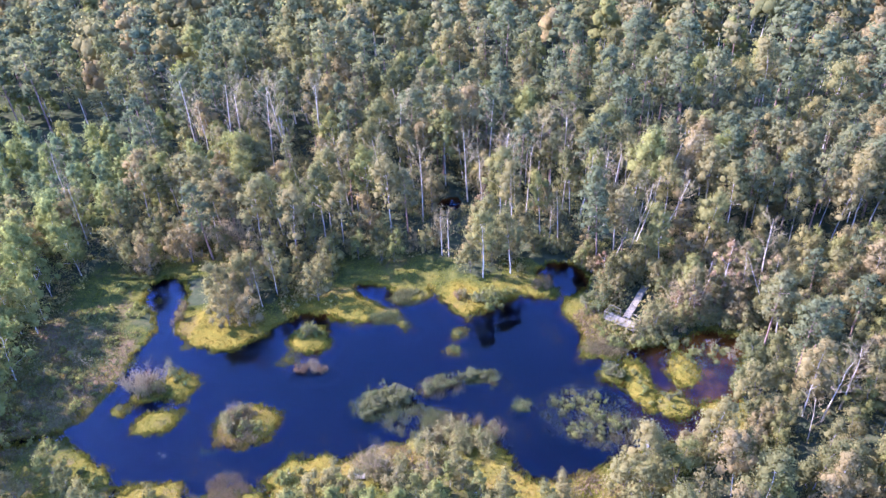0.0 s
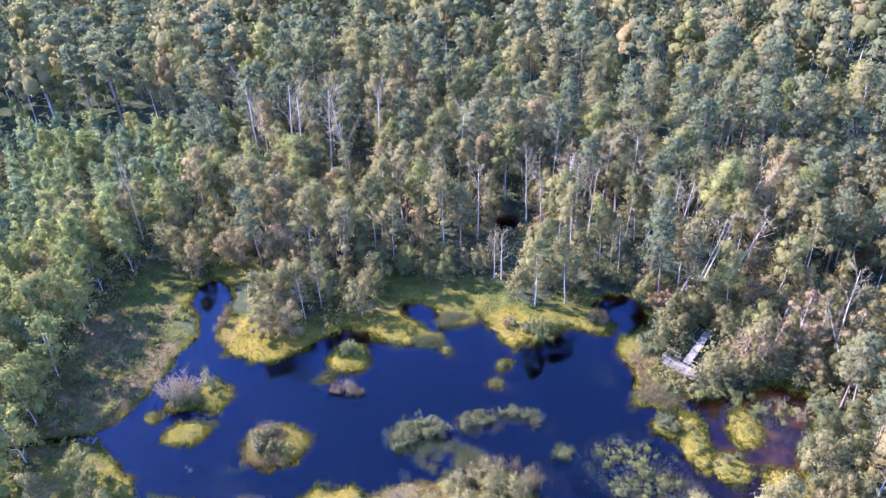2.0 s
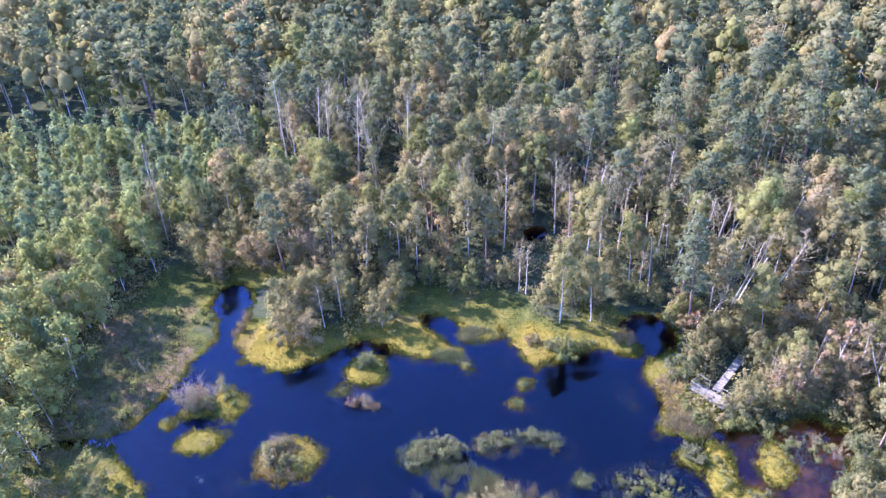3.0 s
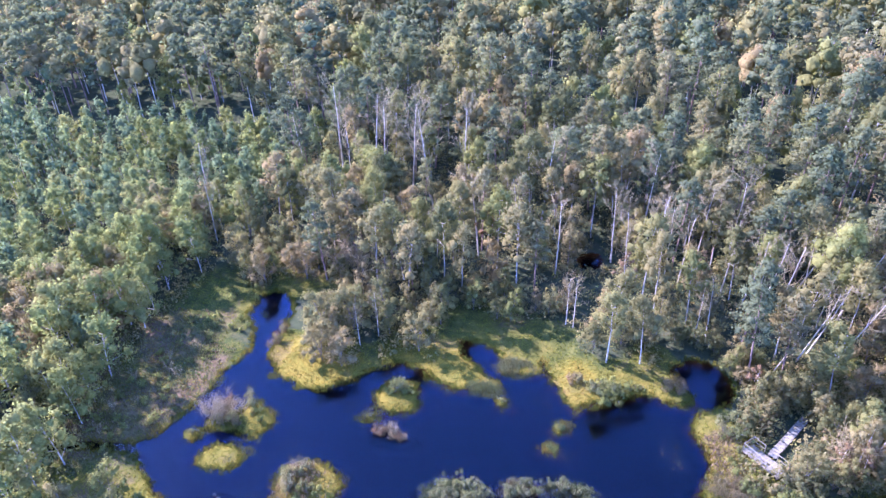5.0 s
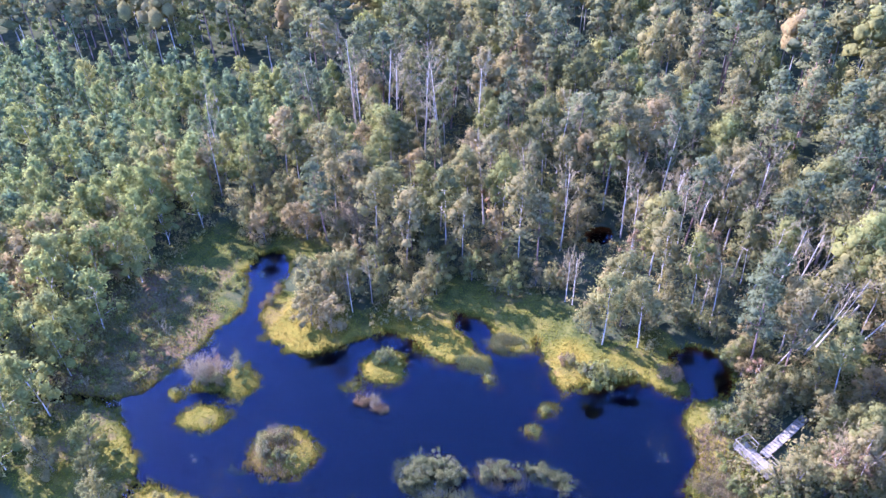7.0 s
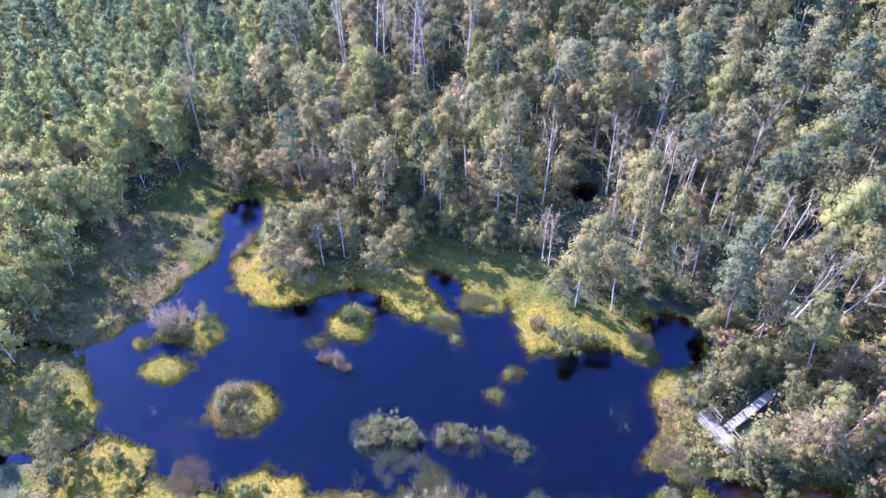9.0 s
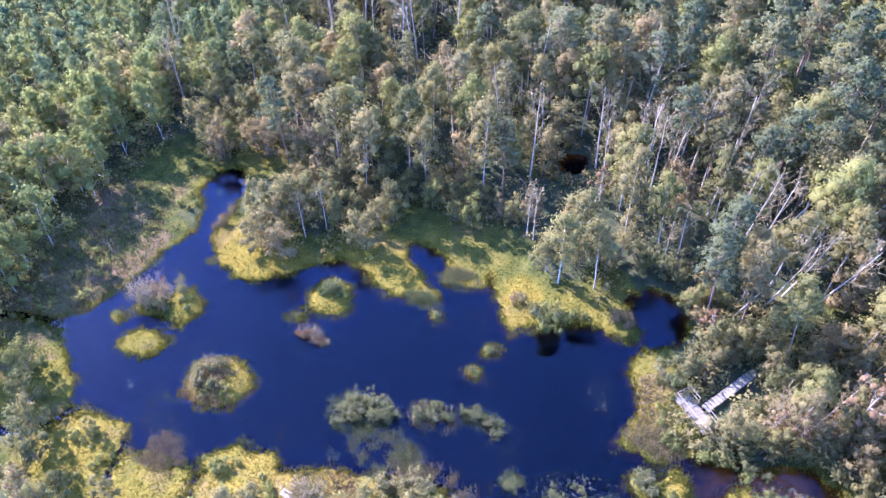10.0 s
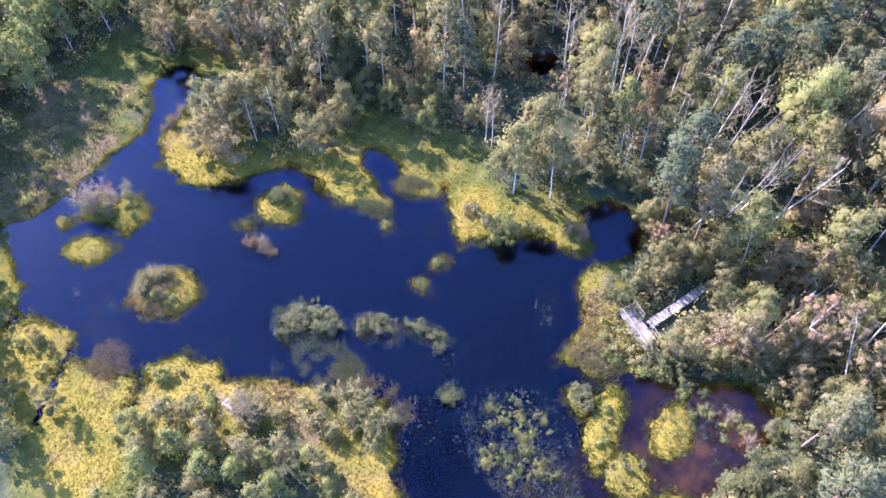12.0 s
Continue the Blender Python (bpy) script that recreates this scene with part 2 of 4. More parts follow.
def lump(shape, rng, centre, radius, flat, axis):
    """The dense inside of a clump of foliage: an uneven closed body on which the sprays lie."""
    a = rng.uniform(0, 2 * np.pi)
    turn = np.array([[math.cos(a), -math.sin(a), 0], [math.sin(a), math.cos(a), 0], [0, 0, 1]])
    d = LUMP_V @ turn.T
    shape.add(np.asarray(centre) + d * radius * (1, 1, flat) * rng.uniform(0.6, 1.3, (len(d), 1)), t=LUMP_T)
    out = np.asarray(centre) - axis
    out = out * (1, 1, 0.3) / (np.linalg.norm(out * (1, 1, 0.3)) + 1e-6)
    face = d + 0.4 * out + (0, 0, 0.3)
    shape.facing.append(face / np.linalg.norm(face, axis=1)[:, None])


def puff(shape, rng, centre, radius, count, size, axis, slim=0.58, loose=0.34, flat=1.0, dense=0.5):
    """A rounded clump of foliage: a dense inside, and small three-cornered sprays that lie on its outside, facing out, with stray ones."""
    if dense:
        lump(shape, rng, centre, radius * dense, flat, axis)
    d = rng.normal(size=(count, 3)) + (0, 0, 0.3)
    d /= np.linalg.norm(d, axis=1)[:, None]
    uneven = 1 + 0.22 * np.sin(3.1 * d[:, :1] * 2 + centre[0] * 5) * np.cos(2.7 * d[:, 1:2] * 2 + centre[1] * 5)
    c = np.asarray(centre) + d * radius * (1, 1, flat) * np.clip(rng.normal(0.86, 0.2 if radius > 0.55 else 0.3, (count, 1)), 0.35, 1.4) * uneven
    out = c - axis
    out[:, 2] *= 0.3
    out /= np.linalg.norm(out, axis=1)[:, None] + 1e-6
    nrm = d + 0.35 * out + loose * rng.normal(size=(count, 3)) + (0, 0, 0.15)
    nrm /= np.linalg.norm(nrm, axis=1)[:, None]
    u = np.cross(nrm, rng.normal(size=(count, 3)))
    u /= np.linalg.norm(u, axis=1)[:, None] + 1e-9
    w = np.cross(nrm, u)
    s = (1.15 * size * rng.uniform(0.6, 1.4, count))[:, None]
    k = rng.uniform(-0.35, 0.35, (count, 1))
    v = np.stack([c + u * s, c + w * s * slim - u * s * (0.55 + k), c - w * s * slim - u * s * (0.55 - k)], 1).reshape(-1, 3)
    shape.add(v, t=np.arange(3 * count).reshape(-1, 3))
    face = 0.5 * d + 0.8 * out + (0, 0, 0.5) + 0.3 * nrm + 0.12 * rng.normal(size=(count, 3))
    shape.facing.append(np.repeat(face / np.linalg.norm(face, axis=1)[:, None], 3, 0))


def stem_line(rng, height, bend, steps=9):
    t = np.linspace(0, 1, steps)
    a = rng.uniform(0, 2 * np.pi)
    sway = bend * height * (t ** 1.6)[:, None] * np.array([math.cos(a), math.sin(a)]) + rng.normal(0, bend * 0.12 * height, (steps, 2)) * t[:, None]
    return np.column_stack([sway, t * height])


def on_line(line, f):
    f = min(max(f, 0), 1) * (len(line) - 1)
    i = min(int(f), len(line) - 2)
    return line[i] + (line[i + 1] - line[i]) * (f - i)


def birch(seed, height=9.0, low=0.35, spread=0.2, limbs=14, sprays=900, size=0.22, stems=1, bend=0.06, bare=0.0, fat=0.085, steps=9, sides=6, dense=0.5):
    """Trunk and crown of a birch as two shapes: rising limbs that carry rounded clumps of leaves."""
    rng = np.random.default_rng(seed)
    trunk, crown = Shape(), Shape()
    each = max(1, limbs // stems)
    for s in range(stems):
        h = height * (1 if s == 0 else rng.uniform(0.65, 0.95))
        line = stem_line(rng, h, bend if stems == 1 else bend * 3, steps)
        r = 0.0068 * h + 0.015
        start = tube(trunk, line, r * (1 - 0.86 * np.linspace(0, 1, len(line))), sides, np.arange(sides) if s else None)
        start = start if s == 0 else start - sides
        for k in range(each):
            f = low + (0.95 - low) * (k + rng.uniform(0.1, 0.9)) / each
            base, a = on_line(line, f), k * 2.4 + rng.uniform(-0.6, 0.6)
            g = (f - low) / (1 - low)
            length = h * spread * (0.65 + 0.5 * math.sin(math.pi * min(1, 0.3 + 0.7 * g))) * rng.uniform(0.55, 1.2) * (1.2 - 0.7 * g)
            rise = rng.uniform(0.35, 0.95)
            mid = base + length * 0.55 * np.array([math.cos(a), math.sin(a), rise])
            end = mid + length * 0.45 * np.array([math.cos(a + 0.3), math.sin(a + 0.3), rise * 0.3])
            tube(trunk, [base, mid, end], [r * 0.5 * (1.1 - f), r * 0.34 * (1.1 - f), 0.006], 3, fork(start, len(line), sides, max(f, 0.15)))
            if rng.random() < bare:
                continue
            m = max(4, int(sprays / limbs * 0.9 * rng.uniform(0.7, 1.3)))
            rad = (fat * h + 0.1) * rng.uniform(0.75, 1.25) * (1.1 - 0.35 * g)
            puff(crown, rng, mid + (end - mid) * 0.7, rad, m * 2 // 3, size, base, flat=rng.uniform(0.8, 1.3), dense=dense)
            puff(crown, rng, base + (mid - base) * 0.7 + rng.normal(0, 0.2, 3), rad * 0.8, m - m * 2 // 3, size, base, flat=1.1, dense=0)
        puff(crown, rng, line[-1] - (0, 0, fat * h * 0.7), fat * h * 0.75, max(5, sprays // (9 * stems)), size, line[-2], flat=1.7, dense=dense)
    return trunk, crown


def pine(seed, height=11.0, low=0.35, spread=0.2, whorls=8, sprays=950, size=0.3, bend=0.03, full=0.045):
    """Trunk and crown of a pine: whorls of level limbs, each with spiky flattened clumps of needles."""
    rng = np.random.default_rng(seed)
    trunk, crown = Shape(), Shape()
    line = stem_line(rng, height, bend)
    r = 0.009 * height + 0.02
    start = tube(trunk, line, r * (1 - 0.88 * np.linspace(0, 1, len(line))), 6)
    for k in range(whorls):
        f = low + (0.97 - low) * (k + 0.5 + rng.uniform(-0.25, 0.25)) / whorls
        g = (f - low) / (1 - low)
        arms = int(rng.integers(3, 5))
        for j in range(arms):
            a = j * 2 * np.pi / arms + k * 1.1 + rng.uniform(-0.5, 0.5)
            length = height * spread * (0.28 + 0.85 * (1 - g) ** 0.8 * min(1, 0.6 + g)) * rng.uniform(0.6, 1.2)
            base = on_line(line, f)
            end = base + length * np.array([math.cos(a), math.sin(a), rng.uniform(0.05, 0.35) + 0.35 * g])
            tube(trunk, [base, (base + end) / 2 - (0, 0, 0.04 * length), end], [r * 0.35 * (1.15 - f), r * 0.25 * (1.15 - f), 0.006], 3, fork(start, len(line), 6, f))
            m = max(3, int(sprays / (whorls * 3.7) * rng.uniform(0.7, 1.3)))
            rad = (full * height + 0.12) * rng.uniform(0.8, 1.25) * (1.1 - 0.3 * g)
            puff(crown, rng, base + (end - base) * 0.85, rad, m * 3 // 5, size, base, 0.36, 0.5, 0.7)
            puff(crown, rng, base + (end - base) * 0.45 + (0, 0, 0.1), rad * 0.85, m - m * 3 // 5, size, base, 0.36, 0.5, 0.65, 0)
    puff(crown, rng, line[-1] - (0, 0, 0.3), 0.04 * height, max(6, sprays // 22), size, line[-2], 0.36, 0.5, 1.5)
    return trunk, crown


def snag(seed, height=10.0, limbs=14, spread=0.19, bend=0.04, low=0.38, twigs=5):
    """A dead tree: trunk, and a fan of bare limbs and twigs."""
    rng = np.random.default_rng(seed)
    trunk, fan = Shape(), Shape()
    line = stem_line(rng, height, bend, 7)
    r = 0.0085 * height + 0.015
    tube(trunk, line, r * (1 - 0.85 * np.linspace(0, 1, 7)), 6)
    for k in range(limbs):
        f = low + (0.97 - low) * (k + rng.uniform(0, 1)) / limbs
        base, a, rise = on_line(line, f), rng.uniform(0, 2 * np.pi), rng.uniform(1.0, 2.2)
        length = height * spread * rng.uniform(0.6, 1.2) * (1.2 - 0.6 * f)
        mid = base + length * 0.5 * np.array([math.cos(a), math.sin(a), rise])
        end = mid + length * 0.5 * np.array([math.cos(a + 0.4), math.sin(a + 0.4), rise * 0.8])
        rr = r * 0.36 * (1.2 - f) + 0.008
        tube(fan, [base, mid, end], [rr, rr * 0.65, 0.008], 3)
        for _ in range(twigs):
            s = on_line(np.array([base, mid, end]), rng.uniform(0.3, 0.95))
            d = rng.normal(0, 0.5, 3) + (0.5 * math.cos(a), 0.5 * math.sin(a), 0.75)
            e = s + d * length * rng.uniform(0.25, 0.5)
            tube(fan, [s, (s + e) / 2 + rng.normal(0, 0.04, 3), e], [0.013, 0.010, 0.006], 3)
            for _ in range(2):
                o = s + (e - s) * rng.uniform(0.3, 0.9)
                tube(fan, [o, o + (d + rng.normal(0, 0.45, 3)) * length * 0.2], [0.011, 0.005], 3)
    return trunk, fan


# ---- the plan: shores, islands, ditches ----
SHORE_WEST = [(-38.0, 76.0), (-40.6, 74.0), (-39.6, 70.3), (-37.6, 68.1), (-36.2, 64.3), (-37.4, 60.0), (-37.8, 55.0), (-39.3, 51.1), (-41.3, 48.7), (-38.6, 47.0), (-36.6, 45.6), (-34.2, 43.8), (-32.6, 41.6)]
SHORE_SOUTH = [(-30.4, 41.9), (-26.6, 42.0), (-25.7, 40.1), (-23.8, 40.2), (-20.0, 40.8), (-18.7, 41.2), (-17.6, 43.4), (-16.5, 44.6), (-15.2, 43.8), (-13.6, 44.7), (-12.0, 43.5), (-8.6, 45.1), (-5.8, 45.4), (-2.0, 46.3), (0.9, 47.0), (3.0, 45.9), (3.8, 43.9), (4.0, 42.0), (5.4, 40.7), (8.5, 39.9), (12.0, 41.2)]
SHORE_EAST = [(15.0, 42.6), (18.5, 43.6), (22.5, 43.4), (25.8, 45.2), (27.6, 49.6), (29.4, 53.0), (31.0, 56.0), (30.8, 58.6), (28.3, 60.0), (25.0, 58.9), (22.0, 57.8), (19.5, 57.5), (17.9, 56.9), (16.8, 55.6), (15.1, 56.2), (13.1, 56.3), (13.9, 58.7), (13.9, 61.1), (13.0, 63.3), (12.3, 64.9), (13.5, 67.0), (15.8, 68.3), (17.0, 71.0), (15.9, 73.9), (12.4, 74.8), (10.4, 73.0), (10.6, 70.6)]
SHORE_NORTH = [(12.5, 69.0), (12.3, 67.6), (9.6, 67.3), (7.6, 68.2), (4.8, 66.6), (2.4, 65.3), (0.5, 64.1), (-1.0, 66.4), (-2.6, 69.0), (-3.4, 70.6), (-3.7, 68.4), (-7.2, 67.7), (-8.6, 71.0), (-10.3, 71.9), (-12.9, 71.6), (-12.6, 69.6), (-10.0, 67.6), (-7.0, 65.6), (-8.0, 64.8), (-11.9, 64.2), (-14.0, 64.5), (-16.3, 66.3), (-19.4, 66.8), (-23.2, 62.8), (-25.9, 60.8), (-28.1, 60.4), (-31.3, 61.7), (-33.8, 64.1), (-34.0, 67.2), (-34.3, 71.9), (-35.6, 74.4)]
SHORE = np.array(SHORE_WEST + SHORE_SOUTH + SHORE_EAST + SHORE_NORTH)
# x, y, half-axes, turn in degrees, crown height, mossiness
ISLANDS = [
    (-30.6, 55.0, 1.9, 2.3, 30, 0.45, 0.75), (-31.4, 49.9, 2.2, 1.6, 15, 0.35, 0.45), (-35.8, 51.5, 0.9, 0.7, 0, 0.25, 0.4), (-33.2, 53.8, 1.8, 0.9, 10, 0.15, 0.2),
    (-21.9, 48.7, 3.0, 2.6, 10, 0.75, 0.8), (-17.3, 61.5, 2.3, 2.2, 0, 0.45, 0.6), (-6.3, 63.4, 0.6, 0.5, 0, 0.2, 0.3), (-0.2, 61.2, 0.5, 0.35, 0, 0.15, 0.35),
    (-0.7, 58.4, 0.5, 0.45, 0, 0.15, 0.35), (18.3, 51.8, 1.35, 3.8, 4, 0.3, 0.6), (23.3, 53.6, 1.5, 2.4, -12, 0.3, 0.65), (20.9, 48.8, 1.7, 1.9, 15, 0.3, 0.45),
    (25.2, 47.0, 1.8, 2.2, 20, 0.35, 0.85), (15.9, 53.4, 1.2, 1.3, 0, 0.25, 0.2), (-19.1, 58.1, 0.5, 0.4, 0, 0.15, 0.4),
]
# chains of points and half-width
DITCHES = [([(-41.0, 48.4), (-45.0, 47.9), (-49.0, 46.4), (-58.0, 45.0)], 0.5), ([(-31.9, 41.8), (-33.2, 39.6), (-36.0, 37.8), (-42.0, 35.5)], 0.4), ([(-25.6, 40.6), (-25.2, 38.0), (-24.8, 36.4), (-24.2, 34.6)], 0.26), ([(-18.6, 42.0), (-18.3, 39.6), (-17.6, 37.0)], 0.22)]
POOLS = [(-0.3, 91.3, 1.8, 2.2)]
# shoals on which bushes and reeds stand: x, y, half-axes
SHOALS = [(-8.0, 50.8, 3.8, 2.4), (-3.6, 48.4, 4.0, 2.4), (-2.5, 52.9, 2.2, 1.6), (2.0, 54.2, 2.6, 1.3), (5.9, 49.9, 1.2, 1.0), (12.2, 48.3, 5.0, 4.2), (16.0, 53.4, 1.8, 1.8), (-16.2, 56.5, 2.4, 1.1), (-34.0, 54.6, 3.0, 2.4), (25.5, 54.5, 5.0, 4.0), (-29.3, 45.5, 1.2, 1.0)]
# moss carpets: x, y, half-axes, yellowness, dryness
MEADOWS = [
    (-40.5, 55.0, 3.2, 7.0, 0.44, 0.60), (-44.5, 60.0, 3.0, 5.0, 0.28, 0.55),
    (-45.5, 57.0, 9.5, 14.0, 0.30, 0.50), (-44.0, 72.0, 8.0, 9.0, 0.24, 0.08), (-36.0, 79.0, 5.0, 5.0, 0.45, 0.0), (-28.0, 64.0, 7.5, 5.5, 0.80, 0.05), (-16.0, 68.5, 6.5, 4.5, 0.60, 0.05),
    (-8.0, 73.5, 9.0, 5.5, 0.36, 0.0), (-9.0, 67.5, 8.0, 4.5, 0.72, 0.1), (0.5, 67.5, 3.2, 5.0, 0.85, 0.1), (6.5, 68.5, 6.5, 4.0, 0.50, 0.0), (8.0, 73.0, 3.0, 3.0, 0.40, 0.0),
    (15.0, 61.0, 3.8, 6.5, 0.62, 0.25), (18.5, 58.5, 4.0, 2.5, 0.40, 0.0), (-39.0, 42.0, 7.5, 5.0, 0.50, 0.05), (-29.0, 38.0, 6.5, 5.0, 0.78, 0.1), (-21.0, 37.0, 5.0, 5.0, 0.62, 0.15),
    (-18.5, 33.0, 5.0, 4.0, 0.85, 0.15), (-14.0, 41.0, 7.0, 5.5, 0.80, 0.05), (-8.0, 44.0, 5.0, 3.0, 0.95, 0.3), (1.0, 43.0, 5.0, 4.5, 0.62, 0.15), (4.5, 40.0, 5.0, 3.0, 0.9, 0.2), (24.0, 44.0, 5.0, 4.0, 0.45, 0.1), (12.0, 38.0, 9.0, 4.5, 0.55, 0.25), (30.0, 63.0, 7.0, 5.0, 0.2, 0.0), (31.0, 73.0, 9.0, 9.0, 0.16, 0.0),
]


def wobble(x, y, scale, amount, seed=0.0):
    """Smooth irregular offsets from a few crossed waves."""
    s = np.zeros_like(x)
    for k in range(5):
        a = 1.3 * k + seed
        f = scale * (1.0 + 0.63 * k)
        s += np.sin(f * (x * math.cos(a) + y * math.sin(a)) + 2.1 * k + seed * 3) * np.cos(f * 0.8 * (x * math.sin(a * 1.7) - y * math.cos(a * 1.7)) + k) / (1 + 0.5 * k)
    return s * amount


def water_gap(x, y):
    """Metres from the water's edge: positive on land, negative in water."""
    x, y = np.asarray(x, float), np.asarray(y, float)
    wx, wy = x + wobble(x, y, 1.3, 0.22) + wobble(x, y, 4.1, 0.10, 5.0), y + wobble(x, y, 1.5, 0.20, 2.0) + wobble(x, y, 4.6, 0.10, 1.0)
    best, inside = np.full(x.shape, 1e9), np.zeros(x.shape, bool)
    for (ax, ay), (bx, by) in zip(SHORE, np.roll(SHORE, -1, 0)):
        dx, dy = bx - ax, by - ay
        f = np.clip(((wx - ax) * dx + (wy - ay) * dy) / (dx * dx + dy * dy), 0, 1)
        best = np.minimum(best, np.hypot(wx - ax - f * dx, wy - ay - f * dy))
        cross = ((ay > wy) != (by > wy)) & (wx < (bx - ax) * (wy - ay) / (by - ay + 1e-12) + ax)
        inside ^= cross
    gap = np.where(inside, -best, best)
    for points, half in DITCHES:
        for (ax, ay), (bx, by) in zip(points, points[1:]):
            dx, dy = bx - ax, by - ay
            f = np.clip(((wx - ax) * dx + (wy - ay) * dy) / (dx * dx + dy * dy), 0, 1)
            gap = np.minimum(gap, np.hypot(wx - ax - f * dx, wy - ay - f * dy) - half)
    for cx, cy, rx, ry in POOLS:
        gap = np.minimum(gap, (np.hypot((wx - cx) / rx, (wy - cy) / ry) - 1) * min(rx, ry))
    for cx, cy, rx, ry, turn, high, moss in ISLANDS:
        c, s = math.cos(radians(turn)), math.sin(radians(turn))
        u, w = (wx - cx) * c + (wy - cy) * s, (wy - cy) * c - (wx - cx) * s
        gap = np.maximum(gap, (1 - np.hypot(u / rx, w / ry)) * min(rx, ry))
    return gap


def ground_height(x, y, gap=None):
    gap = water_gap(x, y) if gap is None else gap
    x, y = np.asarray(x, float), np.asarray(y, float)
    land = 0.05 + 0.20 * (1 - np.exp(-np.maximum(gap, 0) / 1.6)) + np.clip(gap / 4, 0, 1) * wobble(x, y, 0.5, 0.10, 1.0) + np.clip(gap, 0, 1) * wobble(x, y, 2.3, 0.05, 4.0)
    for cx, cy, rx, ry, turn, high, moss in ISLANDS:
        land = land + np.clip(gap, 0, 1) * (high - 0.2) * np.exp(-((x - cx) / rx) ** 2 - ((y - cy) / ry) ** 2)
    floor = np.full(x.shape, -1.2)
    for cx, cy, rx, ry in SHOALS:
        floor = np.maximum(floor, -1.2 + 0.95 * np.clip(2.4 * (1.25 - np.hypot((x - cx) / rx, (y - cy) / ry)), 0, 1))
    bed = np.maximum(-0.12 + 0.75 * np.minimum(gap, 0), floor)
    return np.where(gap > 0, np.maximum(land, 0.04), np.where(gap > -0.12, 0.04 + gap * 1.35, bed))


def moss_of(x, y, gap):
    moss, dry = np.zeros_like(x), np.zeros_like(x)
    for cx, cy, rx, ry, yellow, brown in MEADOWS:
        f = np.clip(1.5 * (1.15 - np.hypot((x - cx) / rx, (y - cy) / ry) + wobble(x, y, 0.45, 0.09, cx)), 0, 1)
        moss, dry = np.maximum(moss, f * yellow), np.maximum(dry, f * brown)
    for cx, cy, rx, ry, turn, high, m in ISLANDS:
        f = np.hypot((x - cx) / (rx + 0.6), (y - cy) / (ry + 0.6)) < 1
        moss = np.where(f, m, moss)
    return np.clip(moss + 0.25 * (moss > 0.1) * np.exp(-np.maximum(gap, 0) / 1.2), 0, 1), dry


def lay_ground():
    fine_x, fine_y = np.arange(-62, 46.01, 0.34), np.arange(30.6, 96.01, 0.34)
    out = np.array([1.2, 2.6, 4.5, 7, 11, 16, 24, 36, 54, 80, 120, 180, 270, 400, 650, 1100, 1900, 3200])
    xs = np.concatenate([fine_x[0] - out[::-1], fine_x, fine_x[-1] + out])
    ys = np.concatenate([fine_y[0] - out[::-1], fine_y, fine_y[-1] + out])
    gx, gy = np.meshgrid(xs, ys)
    gx, gy = gx.ravel(), gy.ravel()
    gap = water_gap(gx, gy)
    z = ground_height(gx, gy, gap)
    moss, dry = moss_of(gx, gy, gap)
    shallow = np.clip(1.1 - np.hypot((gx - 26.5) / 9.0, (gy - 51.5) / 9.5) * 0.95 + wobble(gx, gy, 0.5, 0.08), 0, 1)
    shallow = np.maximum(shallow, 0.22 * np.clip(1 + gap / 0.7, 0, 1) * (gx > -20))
    w, h = len(xs), len(ys)
    i = (np.arange(h - 1)[:, None] * w + np.arange(w - 1)).ravel()
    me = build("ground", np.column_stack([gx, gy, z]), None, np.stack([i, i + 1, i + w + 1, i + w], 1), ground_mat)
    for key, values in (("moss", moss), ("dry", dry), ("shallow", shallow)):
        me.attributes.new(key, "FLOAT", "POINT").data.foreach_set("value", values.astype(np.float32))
    me.polygons.foreach_set("use_smooth", np.ones(len(me.polygons), bool))
    tagged(new("ground", me), "boggy ground of yellow moss, sedge and dark litter", "ground", kind="structure")
    side = np.array([(-70, 30), (50, 30), (50, 100), (-70, 100)])
    water = build("water", np.column_stack([side, np.zeros(4)]), None, [[0, 1, 2, 3]], water_mat)
    tagged(new("water", water), "still dark blue bog lake with brown shallows", "water", kind="structure")


lay_ground()

# ---- trees ----
def thing(name, label, category, group="", kind=""):
    return tagged(new(name), label, category, group, kind)


def part(name, me, parent, label=""):
    ob = new(name, me)
    ob.parent = parent
    return tagged(ob, label) if label else ob


def model(name, label, category, group, shapes):
    """A tree on its own Empty, with its parts (name, shape, material, label)."""
    root = thing(name, label, category, group)
    for key, shape, material, note in shapes:
        part(key, shape.mesh(key, material), root, note)
    return root


def stand(root, first, x, y, turn, scale, lean=(0.0, 0.0)):
    """Puts a model at a place: the first time itself, after that a copy."""
    z = float(ground_height(np.array([x]), np.array([y]))[0]) - 0.05
    m = pose(x, y, z, lean[0], lean[1], turn)
    s = (scale * random.uniform(0.88, 1.12), scale * random.uniform(0.88, 1.12), scale)
    if first:
        root.matrix_world = m @ Matrix.Diagonal((*s, 1))
        return root
    keep = root.scale.copy()
    root.scale = s
    ob = copy_thing(root, m)
    root.scale = keep
    return ob


class Kind:
    """Models of one kind of tree, set out one by one in turn."""

    def __init__(self, models):
        self.models, self.used = models, [False] * len(models)

    def put(self, x, y, scale=1.0, pick=None, lean=(0.0, 0.0), turn=None):
        k = random.randrange(len(self.models)) if pick is None else pick
        stand(self.models[k], not self.used[k], x, y, random.uniform(0, 360) if turn is None else turn, scale, lean)
        self.used[k] = True


